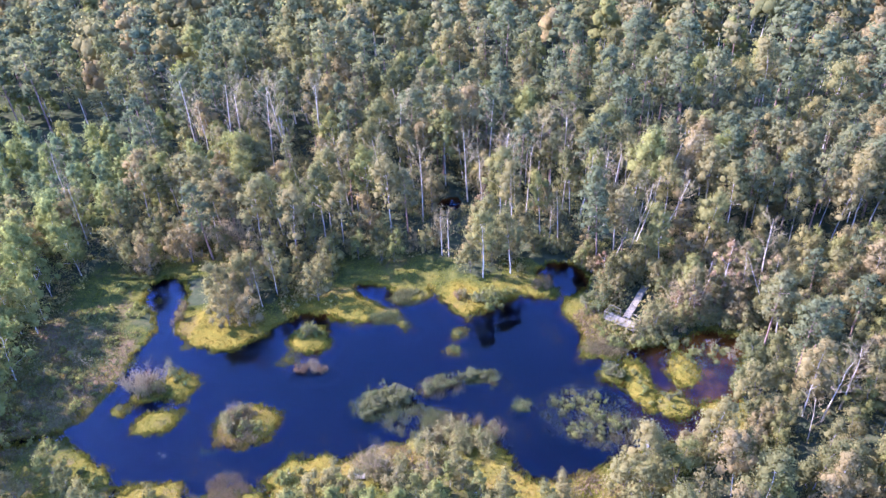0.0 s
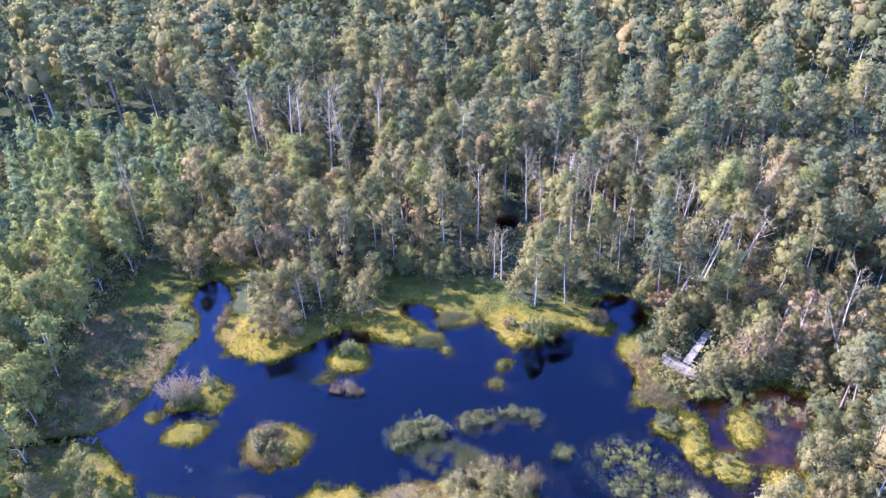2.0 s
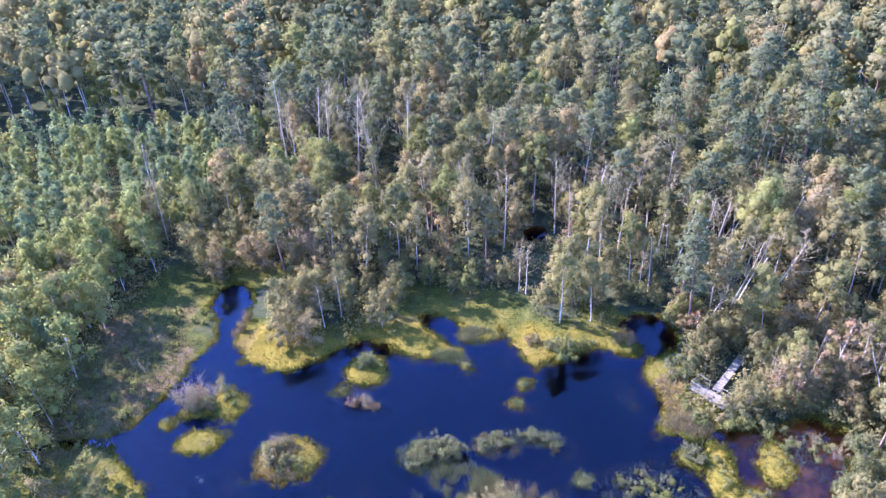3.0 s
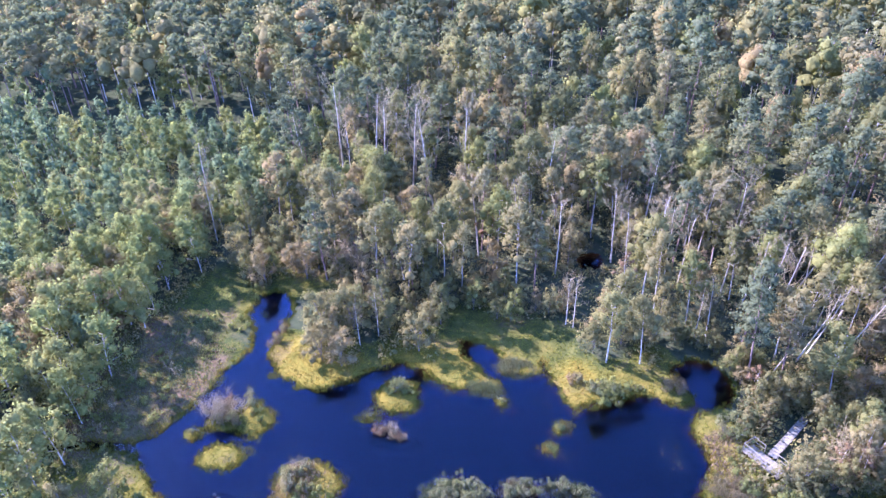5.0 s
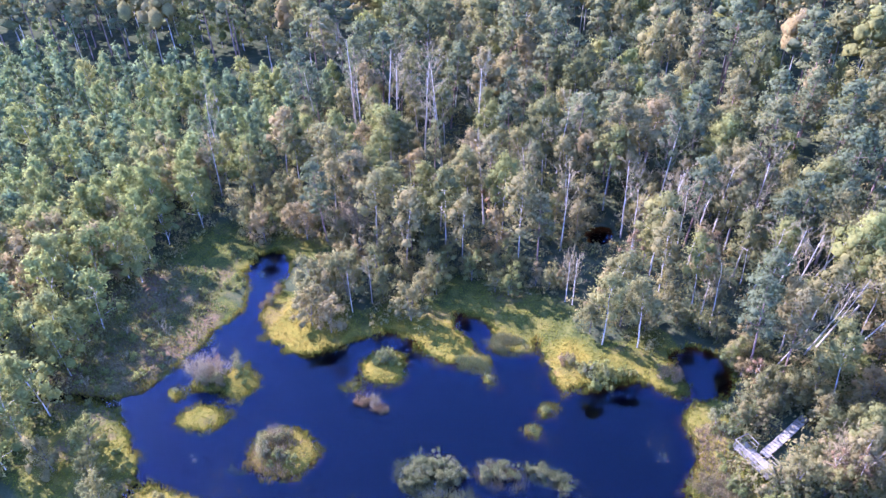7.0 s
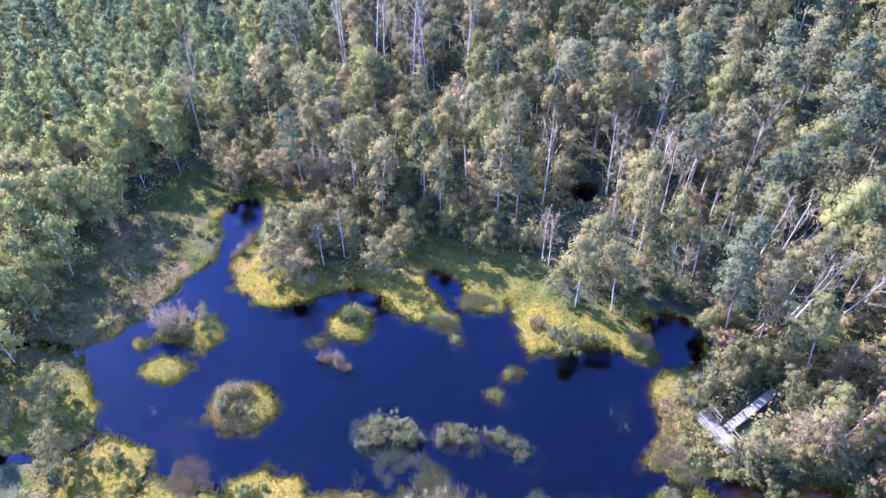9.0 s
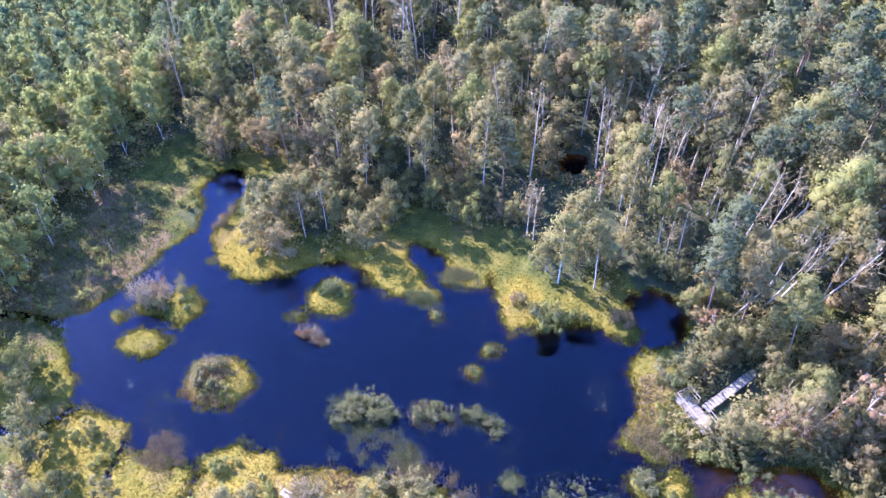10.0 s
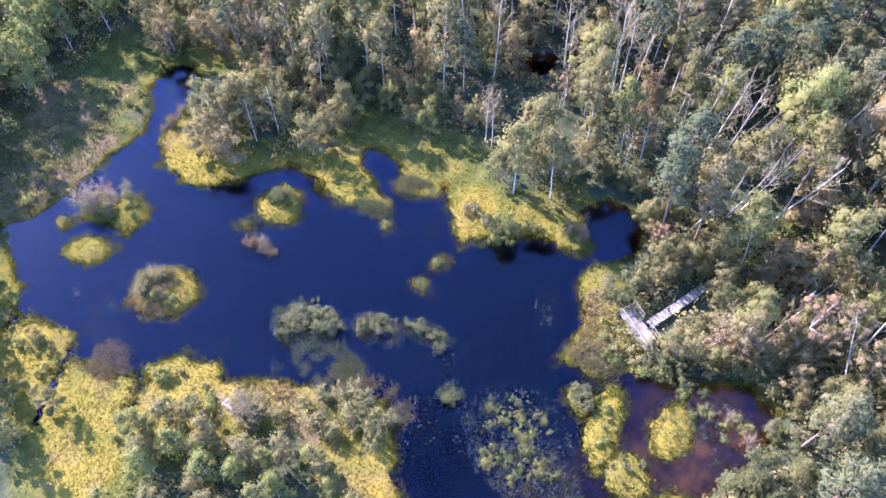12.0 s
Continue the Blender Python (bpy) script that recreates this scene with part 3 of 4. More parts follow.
def birches(label, leaf, group, name="birch_tree", bark=None, **kw):
    made = []
    for seed in range(4):
        t, c = birch(seed + len(group), **kw)
        made.append(model(name, label, "tree", group, [("trunk", t, bark or birch_bark, "grey-brown stems and limbs" if bark else "white birch trunk and limbs"), ("crown", c, leaf, "")]))
    return Kind(made)


def pines(label, group, **kw):
    made = []
    for seed in range(4):
        t, c = pine(seed + 31, **kw)
        made.append(model("pine_tree", label, "tree", group, [("trunk", t, pine_bark, "reddish brown pine trunk"), ("crown", c, leaf_pine, "")]))
    return Kind(made)


tall_birch = birches("tall birch with pale trunk and thin grey-green crown", leaf_birch, "birches round the lake", height=10.5, low=0.42, spread=0.165, limbs=15, sprays=1650, size=0.125, fat=0.085)
shore_birch = birches("low bushy birch with dull green leaves on moss", leaf_birch, "bushy birches on the shore", name="bushy_birch", height=6.5, low=0.06, spread=0.25, limbs=18, sprays=1900, size=0.104, stems=2, bend=0.05, fat=0.11, bark=grey_bark)
lime_birch = birches("young birch with fresh yellow-green leaves", leaf_lime, "young birches on the west bank", name="young_birch", height=7.0, low=0.15, spread=0.22, limbs=15, sprays=1500, size=0.118, fat=0.115)
near_pine = pines("Scots pine with grey-green needles", "pines round the lake", height=11.5, low=0.42, spread=0.185, whorls=7, sprays=1350, size=0.185, full=0.05)
sapling = birches("slim young tree with blue-green leaves", leaf_young, "young trees in the west wood", height=6.5, low=0.1, spread=0.17, limbs=12, sprays=850, size=0.13, fat=0.105, bark=grey_bark, name="young_tree")
withered = birches("withered birch with rusty pink dead leaves", leaf_rust, "withered birches", name="withered_birch", height=8.5, low=0.3, spread=0.2, limbs=14, sprays=800, size=0.09, bend=0.1, fat=0.07, dense=0.5)
willow = birches("grey-green willow bush at the water", leaf_willow, "willow bushes", name="willow_bush", height=2.4, low=0.08, spread=0.44, limbs=18, sprays=1250, size=0.078, stems=6, bend=0.15, fat=0.11, bark=grey_bark, steps=5, sides=4, dense=0)
heath = birches("low dry bush of pinkish grey twigs", heather_leaf, "dry bushes", name="dry_bush", height=1.5, low=0.08, spread=0.4, limbs=18, sprays=800, size=0.055, stems=6, bend=0.15, fat=0.15, bark=twig_bark, steps=5, sides=4, dense=0)
rosy = birches("low dry bush of rusty pink twigs", leaf_rust, "rusty dry bushes", name="rusty_bush", height=1.5, low=0.08, spread=0.42, limbs=16, sprays=700, size=0.055, stems=5, bend=0.15, fat=0.15, bark=twig_bark, steps=5, sides=4, dense=0)
snags = Kind([model("dead_birch", "dead birch with bleached trunk and bare limbs", "tree", "dead birches", [("trunk", a, dead_bark, ""), ("bare_crown", b, twig_bark, "bare twiggy branches")]) for s, (a, b) in enumerate(snag(60 + k, height=10.0) for k in range(4))])

# dead birches: place and size
SNAGS = [(16.0, 87.7, 1.05), (8.7, 89.4, 1.1), (8.0, 89.9, 1.15), (9.3, 89.6, 1.0), (14.0, 78.7, 0.8), (12.7, 77.8, 0.7), (18.0, 85.0, 1.1), (19.6, 83.1, 1.15), (21.0, 82.4, 1.2), (23.3, 76.8, 1.1), (24.6, 78.4, 1.0), (27.2, 77.6, 1.05), (20.2, 73.6, 0.75), (-0.8, 76.7, 0.75), (-1.7, 77.2, 0.65), (4.4, 85.2, 1.1), (24.3, 88.9, 1.1), (10.8, 87.4, 1.05), (-4.3, 86.5, 1.1), (33.0, 93.4, 1.0)]
SNAGS += [(-42.0, 107.0, 1.6), (-36.0, 106.0, 1.5), (-33.5, 104.0, 1.4), (-29.0, 104.0, 1.5), (-26.0, 103.0, 1.45), (-46.0, 102.0, 1.3), (-21.0, 105.0, 1.45), (-38.0, 101.0, 1.2), (-56.0, 90.0, 1.2), (2.4, 91.5, 1.2), (-10.0, 92.0, 1.1), (6.0, 98.0, 1.3), (-20.0, 86.0, 0.9), (13.0, 93.0, 1.2), (28.0, 84.0, 1.2), (36.0, 66.0, 1.0), (34.0, 45.5, 0.8), (36.5, 47.0, 0.85), (39.0, 44.0, 0.8), (31.5, 43.0, 0.6), (-22.5, 70.0, 0.65), (-24.0, 68.0, 0.55)]
SNAGS += [(-15.0, 89.0, 1.1), (-8.0, 99.0, 1.3), (17.0, 95.0, 1.2), (-52.0, 84.0, 1.0), (-24.0, 98.5, 1.25)]
JETTY, JETTY_END = Vector((18.9, 61.6, 0)), Vector((22.3, 66.6, 0))


def near_line(x, y, a, b):
    f = max(0, min(1, ((x - a.x) * (b.x - a.x) + (y - a.y) * (b.y - a.y)) / (b - a).length_squared))
    return math.hypot(x - a.x - f * (b.x - a.x), y - a.y - f * (b.y - a.y))


# gaps in the wood: place and radius
GLADES = [(48.0, 121.0, 5.5), (27.0, 150.0, 5.0), (62.0, 128.0, 3.5), (-6.0, 168.0, 4.5), (70.0, 150.0, 5.0)]


def wood_at(x, y):
    """What grows at a place: kind, spacing in metres and size, or None."""
    r = random.random()
    if any(math.hypot(x - cx, (y - cy) * 0.8) < cr for cx, cy, cr in GLADES):
        return None
    if x < -45.8 - 0.10 * max(0, y - 58) + 0.06 * abs(y - 60) - 4.0 * math.exp(-((y - 62) / 12) ** 2) and y > 36:
        if x > -68 and y < 88:
            return ("lime" if r < 0.62 else "bushy" if r < 0.85 else "young"), 2.5, random.uniform(0.85, 1.35)
        if y < 116 + 0.10 * (x + 60):
            return ("young" if r < 0.84 else "lime"), 2.8, random.uniform(0.75, 1.2)
        if x < -62 and y < 125 + 0.15 * (x + 60):
            return None
    if not (-17 < x < 1 and y < 80.5) and y > 77.5 + 1.5 * math.sin(x * 0.35) + 1.2 * math.exp(-((x + 8) / 6) ** 2) and x < 17 or (x >= 17 and y > 72):
        deep = y - 77
        if x < -34 and deep < 9:
            return "bushy", 2.2, random.uniform(0.6, 0.95)
        if deep < 22:
            east = x > 14
            return ("pine" if r < (0.35 if east else 0.18) else "bushy" if r < 0.55 else "tall"), 2.6, random.uniform(0.8, 1.15)
        if -47 < x < -18 and 96 < y < 109:
            return "tall", 4.6, random.uniform(0.8, 1.0)
        if deep < 45 and x < 15:
            return ("pine" if r < 0.4 else "lime" if r < 0.5 else "tall"), 3.3, random.uniform(1.0, 1.35)
        return ("pine" if r < 0.56 else "lime" if r < 0.68 else "tall"), 5.0, random.uniform(1.15, 1.65)
    if 17 <= x < 35 and 58 < y < 70:
        return ("bushy" if r < 0.92 else "tall"), 1.9, random.uniform(0.33, 0.72)
    if 17 <= x and y > 58 or x > 32 and y > 50:
        return ("bushy" if r < 0.7 else "tall" if r < 0.85 else "pine"), 2.0, random.uniform(0.6, 1.0)
    if x > 28 and y > 30 or x > 21 and y < 44 or x > 13 and y < 40.5:
        return ("bushy" if r < 0.9 else "tall"), 2.0, random.uniform(0.7, 1.05)
    if -29.5 < x < -15 and 63.2 < y < 73 and y > 63 + 0.25 * abs(x + 24) and y < 75 - 0.5 * (x + 29):
        return "bushy", 1.8, random.uniform(0.8, 1.1)
    if -31 < x < -16 and 71 < y < 79:
        return "bushy", 1.9, random.uniform(0.55, 0.85)
    if 0.5 < x < 9 and 71.2 < y < 78:
        return ("bushy" if r < 0.85 else "tall"), 1.9, random.uniform(0.75, 1.05)
    if -17 < x < 1 and 76.3 + 0.8 * math.sin(x * 0.9) < y < 81:
        return "bushy", 1.6, random.uniform(0.5, 0.8)
    if y < 36 and x > -14:
        return "bushy", 3.0, random.uniform(0.6, 0.9)
    return None


def in_view(x, y):
    """The stretch of country that is planted."""
    return 30 < y < 285 and -92 - 0.62 * (y - 40) < x < 62 + 0.52 * (y - 40)


def plant():
    random.seed(11)
    cell, held, spots = 3.0, {}, []
    tries = 42000
    for _ in range(tries):
        y = 30 + 255 * random.random() ** 0.8
        x = random.uniform(-92 - 0.62 * (y - 40), 62 + 0.52 * (y - 40))
        if not in_view(x, y):
            continue
        what = wood_at(x, y)
        if what is None:
            continue
        kind, room, size = what
        room *= 0.8 + 0.4 * random.random()
        if kind != "young" and kind != "lime":
            room *= 1 + 0.12 * min(1, max(0, (y - 90) / 100))
        cx, cy = int(x // cell), int(y // cell)
        if any((x - px) ** 2 + (y - py) ** 2 < room * room for i in (-2, -1, 0, 1, 2) for j in (-2, -1, 0, 1, 2) for px, py in held.get((cx + i, cy + j), ())):
            continue
        held.setdefault((cx, cy), []).append((x, y))
        spots.append((x, y, kind, size))
    gaps = water_gap(np.array([s[0] for s in spots]), np.array([s[1] for s in spots]))
    spots = [s for s, g in zip(spots, gaps) if g > 0.9 and near_line(s[0], s[1], JETTY, JETTY_END) > 1.15]
    spots = [s for s in spots if not (abs(s[0] + 0.3 - 0.2 * (91 - s[1])) < 2.4 and 80 < s[1] < 94) and math.hypot(s[0] - 18.6, s[1] - 61.4) > 3.0 and not any(math.hypot(s[0] - a, s[1] - c) < 1.3 or abs(s[0] - a * s[1] / c) < 1.1 and 0 < c - s[1] < 4.5 for a, c, _ in SNAGS)]
    spots.sort(key=lambda s: math.hypot(s[0] + 6, (s[1] - 58) * 1.15))
    return spots


NEAR = {"tall": (tall_birch, 210), "bushy": (shore_birch, 270), "lime": (lime_birch, 150), "pine": (near_pine, 150), "young": (sapling, 120)}
far_models = {
    "tall": [birch(70 + k, height=10.5, low=0.48, spread=0.155, limbs=9, sprays=400, size=0.20, fat=0.15, steps=6, dense=0.55) for k in range(4)],
    "bushy": [birch(75 + k, height=6.5, low=0.12, spread=0.25, limbs=9, sprays=340, size=0.18, fat=0.135, steps=5, dense=0.55) for k in range(3)],
    "lime": [birch(80 + k, height=7.0, low=0.15, spread=0.22, limbs=9, sprays=340, size=0.18, fat=0.135, steps=5, dense=0.55) for k in range(3)],
    "young": [birch(85 + k, height=6.5, low=0.08, spread=0.17, limbs=8, sprays=280, size=0.18, fat=0.125, steps=5, dense=0.55) for k in range(3)],
    "pine": [pine(90 + k, height=11.5, low=0.5, spread=0.17, whorls=4, sprays=420, size=0.27, full=0.095) for k in range(4)],
}
FAR_LEAF = {"tall": far_birch, "bushy": far_birch, "lime": far_young, "young": far_young, "pine": far_pine}


def far_wood(kind, spots):
    """All far trees of a kind, joined: crowns in one mesh, trunks in another."""
    rng = np.random.default_rng(5)
    crowns, trunks, tint = Shape(), Shape(), []
    arrays = [[s.arrays() for s in pair] for pair in far_models[kind]]
    facing = [np.concatenate(pair[1].facing) for pair in far_models[kind]]
    for x, y, size in spots:
        k = int(rng.integers(len(arrays)))
        a, s = rng.uniform(0, 2 * np.pi), size * rng.uniform(0.9, 1.1, 3)
        turn = np.array([[math.cos(a), -math.sin(a), 0], [math.sin(a), math.cos(a), 0], [0, 0, 1]])
        for shape, (v, t, q) in zip((trunks, crowns), arrays[k]):
            if shape is trunks and (y > 150 or kind in ("young", "lime")):
                v, t, q = v[:30], t[:0], q[:24]
            shape.add((v * s) @ turn.T + (x, y, 0.3), t, q)
        crowns.facing.append(facing[k] @ turn.T)
        tint.append(np.full(len(arrays[k][1][0]), rng.random()))
    v, t, q = crowns.arrays()
    root = thing(kind + "_wood" if kind in ("pine", "young") else kind + "_birch_wood", {"pine": "far pine wood with grey-green crowns", "young": "dense young wood with blue-green crowns"}.get(kind, "far birch wood with dull green crowns"), "woods", kind="stuff")
    tagged(part("crowns", build("crowns", v, t, q, FAR_LEAF[kind], np.concatenate(tint), np.concatenate(crowns.facing)), root), kind="stuff")
    tagged(part("trunks", trunks.mesh("trunks", pine_bark if kind == "pine" else birch_bark), root), kind="stuff")


def undergrowth():
    """Low leafy growth between the trees, in rounded clumps."""
    rng = np.random.default_rng(17)
    x, y = np.concatenate([rng.uniform(-100, 62, 6500), rng.uniform(15, 36, 900)]), np.concatenate([rng.uniform(30, 118, 6500), rng.uniform(57, 76, 900)])
    spots = [(a, c) for a, c in zip(x, y) if wood_at(a, c)]
    gap = water_gap(np.array([s[0] for s in spots]), np.array([s[1] for s in spots]))
    shape, tint = Shape(), []
    for (a, c), g in zip(spots, gap):
        if g < 0.5 or near_line(a, c, JETTY, JETTY_END) < 1.3:
            continue
        r = rng.uniform(0.45, 1.15) * min(1, 0.5 + g * 0.2)
        m = 20
        puff(shape, rng, np.array([a, c, 0.3 + 0.55 * r]), r, m, 0.17, np.array([a, c, 0.0]), flat=rng.uniform(0.7, 1.3), dense=0)
        tint.append(np.full(3 * m, rng.random()))
    v, t, q = shape.arrays()
    tagged(new("undergrowth", build("undergrowth", v, t, q, far_birch, np.concatenate(tint), np.concatenate(shape.facing))), "leafy undergrowth between the birches", "undergrowth", kind="stuff")


def grow():
    rest, count = {}, {}
    for x, y, kind, size in plant():
        models, most = NEAR[kind]
        count[kind] = count.get(kind, 0) + 1
        if count[kind] <= most:
            models.put(x, y, size, lean=(random.uniform(-4, 4), random.uniform(-4, 4)))
        else:
            rest.setdefault(kind, []).append((x, y, size))
    for kind, spots in rest.items():
        far_wood(kind, spots)
    undergrowth()
    print("trees", count, {k: len(v) for k, v in rest.items()})


grow()

fans = Kind([model("dead_birch", "tall dead birch with a wide fan of bare pinkish twigs", "tree", "dead birches", [("trunk", a, dead_bark, ""), ("bare_crown", d, twig_bark, "wide fan of bare twigs")]) for a, d in (snag(160 + k, height=10.0, limbs=15, spread=0.21, low=0.46, twigs=6) for k in range(3))])
for x, y, size in SNAGS:
    leaning = 16 < x < 30 and 72 < y < 90
    (fans if y > 90 or x > 26 and y > 70 else snags).put(x, y, size, lean=(random.uniform(-4, 6), random.uniform(8, 18) if leaning else random.uniform(-5, 5)), turn=random.uniform(-35, 20) if leaning else None)
for x, y, size in [(30.8, 64.4, 1.0), (34.0, 66.0, 0.9), (36.5, 63.5, 0.85), (24.5, 61.5, 0.5), (27.0, 62.0, 0.55), (4.0, 84.5, 0.75), (11.5, 69.0, 0.22), (-14.0, 90.0, 0.9), (13.5, 88.0, 0.7), (38.0, 49.0, 0.7), (18.6, 70.2, 0.5)]:
    withered.put(x, y, size)

for x, y, size, down, turn in [(27.1, 62.4, 0.85, -66, -38), (32.8, 64.2, 0.8, -62, -30), (35.3, 62.0, 0.75, -35, 20), (33.5, 92.0, 0.8, -50, -60)]:
    snags.put(x, y, size, lean=(down, 0.0), turn=turn)
broken = Kind([model("tree_stump", "broken bleached birch stump standing in scrub", "tree stump", "stumps", [("trunk", (lambda s: (tube(s, stem_line(np.random.default_rng(8), 3.0, 0.04, 5), [0.13, 0.12, 0.115, 0.11, 0.09], 7), s)[1])(Shape()), dead_bark, ""), ("stub", (lambda s: (tube(s, [(0.05, 0, 2.3), (0.35, 0.1, 2.7), (0.5, 0.1, 3.1)], [0.06, 0.045, 0.02], 5), s)[1])(Shape()), dead_bark, "broken limb stub")])])
broken.put(27.5, 65.5, 1.0, lean=(4, 6))
broken.put(31.2, 69.5, 0.8, lean=(-6, 3))

# willow bushes standing in the lake, and on the islands
for x, y, size in [(-17.6, 61.6, 0.8), (-17.0, 62.4, 0.6), (-21.6, 48.0, 0.45),
                   (2.6, 67.0, 0.6), (3.4, 66.4, 0.55), (4.2, 67.4, 0.6), (-9.0, 46.6, 0.55), (15.8, 53.6, 0.6), (16.4, 52.8, 0.5), (15.2, 64.6, 0.8), (16.4, 63.6, 0.9), (17.0, 65.6, 1.0), (18.6, 66.4, 1.0), (20.2, 59.2, 0.7), (21.6, 58.8, 0.7), (22.6, 60.2, 0.9), (24.2, 59.8, 0.8), (27.6, 60.6, 0.9), (-6.3, 63.4, 0.25), (-0.2, 61.2, 0.3), (-0.7, 58.4, 0.35), (20.6, 49.2, 0.4), (-35.8, 51.5, 0.35), (-19.1, 58.1, 0.25)]:
    willow.put(x, y, size)
def scatter(kind, cx, cy, rx, ry, many, low, high):
    """Bushes strewn over an oval patch."""
    for _ in range(many):
        a, r = random.uniform(0, 2 * math.pi), math.sqrt(random.random())
        kind.put(cx + rx * r * math.cos(a), cy + ry * r * math.sin(a), random.uniform(low, high))


bog_myrtle = birches("low bog shrub with fresh green leaves", leaf_lime, "low bog shrubs", name="bog_shrub", height=0.85, low=0.05, spread=0.5, limbs=12, sprays=560, size=0.062, stems=4, bend=0.16, bark=grey_bark, fat=0.16, steps=4, sides=4, dense=0)
brush = Kind([model("dead_bush", "tangled dead bush of bare grey-pink twigs", "bush", "dead bushes", [("stem", a, twig_bark, ""), ("bare_crown", d, twig_bark, "tangle of bare twigs")]) for a, d in (snag(140 + k, height=2.0, limbs=18, spread=0.5, bend=0.1, low=0.05, twigs=5) for k in range(3))])
random.seed(21)
for patch in [(3.4, 67.0, 2.2, 1.4, 22, 0.7, 1.2), (5.6, 68.2, 2.0, 1.2, 10, 0.6, 1.0), (22.0, 58.3, 3.0, 0.9, 14, 0.7, 1.3), (26.2, 56.6, 3.2, 2.2, 16, 0.5, 0.9), (17.4, 58.4, 1.6, 0.8, 8, 0.6, 1.0), (-17.2, 61.6, 1.6, 1.5, 8, 0.6, 1.0), (-30.6, 55.2, 1.2, 1.4, 5, 0.5, 0.8), (-21.4, 47.8, 1.6, 1.0, 7, 0.5, 0.8), (18.3, 51.6, 0.9, 3.0, 10, 0.4, 0.7), (-14.5, 41.0, 3.4, 1.8, 14, 0.6, 1.1), (-27.6, 39.4, 3.0, 1.6, 12, 0.5, 0.9), (-36.5, 42.6, 2.6, 2.0, 10, 0.6, 1.1), (16.0, 62.0, 1.2, 2.6, 7, 0.5, 0.9), (-0.2, 61.2, 0.6, 0.4, 4, 0.4, 0.6), (-0.7, 58.4, 0.5, 0.6, 4, 0.4, 0.6), (-6.3, 63.4, 0.4, 0.3, 2, 0.5, 0.7), (11.6, 50.0, 3.0, 1.8, 18, 0.45, 0.9), (13.2, 46.4, 3.2, 1.8, 16, 0.45, 0.9), (-43.5, 57.0, 4.5, 11.0, 40, 0.5, 1.0), (-42.0, 70.0, 4.0, 6.0, 16, 0.5, 1.0), (-17.0, 37.5, 3.0, 1.6, 8, 0.5, 0.9)]:
    scatter(bog_myrtle, *patch)
for patch in [(-33.2, 54.2, 2.0, 1.4, 8, 0.7, 1.1), (-35.6, 55.4, 1.0, 1.4, 3, 0.6, 0.9), (26.5, 62.6, 3.0, 1.6, 5, 1.0, 1.6), (32.5, 65.0, 3.0, 2.2, 5, 1.0, 1.7), (-8.2, 41.6, 1.2, 0.8, 3, 0.9, 1.2), (28.4, 55.6, 1.6, 1.4, 3, 0.4, 0.7), (-23.2, 48.8, 0.9, 1.2, 3, 0.45, 0.6), (-16.2, 56.5, 1.6, 0.6, 8, 0.35, 0.6), (-30.0, 80.5, 7.0, 2.6, 16, 1.2, 1.9), (-9.4, 41.5, 1.6, 0.7, 4, 0.8, 1.1), (-44.0, 57.0, 4.0, 9.0, 8, 0.35, 0.6)]:
    scatter(brush, *patch)
great_birch = Kind([model("birch_tree", "great birch with pale trunk and light green rounded crown", "tree", "great birches", [("trunk", a, birch_bark, "white birch trunk and limbs"), ("crown", d, leaf_lime, "")]) for a, d in (birch(210 + k, height=13.0, low=0.42, spread=0.21, limbs=26, sprays=3600, size=0.12, fat=0.085) for k in range(2))])
great_birch.put(25.6, 85.2, 1.02, lean=(0.0, 8.0), turn=0)
great_birch.put(38.0, 88.0, 0.85)
great_birch.put(12.0, 104.0, 0.95)
for patch in [(-7.4, 51.3, 2.6, 1.3, 15, 0.5, 0.7), (-9.8, 49.8, 1.2, 1.2, 6, 0.45, 0.6), (-2.5, 52.9, 1.9, 1.1, 8, 0.45, 0.62), (0.9, 54.5, 1.2, 0.6, 4, 0.4, 0.55), (2.9, 53.7, 1.2, 0.8, 5, 0.4, 0.52), (5.9, 49.9, 0.9, 0.8, 4, 0.35, 0.45), (11.0, 49.8, 3.2, 1.8, 12, 0.24, 0.4), (13.4, 46.4, 3.4, 2.0, 13, 0.24, 0.4), (16.0, 53.4, 1.2, 1.2, 4, 0.35, 0.5), (22.5, 58.6, 3.0, 1.0, 8, 0.4, 0.7), (29.0, 60.6, 2.2, 1.0, 6, 0.5, 0.8), (28.5, 48.5, 1.2, 3.6, 8, 0.5, 0.8), (31.6, 55.5, 1.0, 2.6, 6, 0.5, 0.8), (20.8, 49.2, 1.2, 1.4, 4, 0.2, 0.32), (26.5, 56.0, 3.0, 2.2, 9, 0.14, 0.25)]:
    scatter(willow, *patch)
for patch in [(-1.2, 44.8, 4.2, 2.0, 13, 0.9, 1.3), (-6.8, 41.8, 2.4, 1.0, 5, 0.9, 1.3), (26.0, 62.6, 3.4, 1.6, 5, 1.2, 1.8), (31.5, 64.5, 3.0, 2.4, 4, 1.2, 1.8), (23.0, 43.4, 2.4, 0.8, 4, 0.8, 1.2)]:
    scatter(heath, *patch)
for patch in [(27.5, 45.2, 2.0, 1.2, 5, 0.4, 0.65), (17.6, 73.4, 1.6, 2.4, 8, 0.4, 0.65), (12.6, 76.6, 3.0, 1.0, 7, 0.4, 0.6), (20.5, 69.0, 2.0, 2.0, 6, 0.45, 0.7), (20.0, 41.0, 4.0, 1.2, 6, 0.4, 0.65), (33.0, 60.0, 2.0, 1.5, 4, 0.4, 0.6)]:
    scatter(shore_birch, *patch)
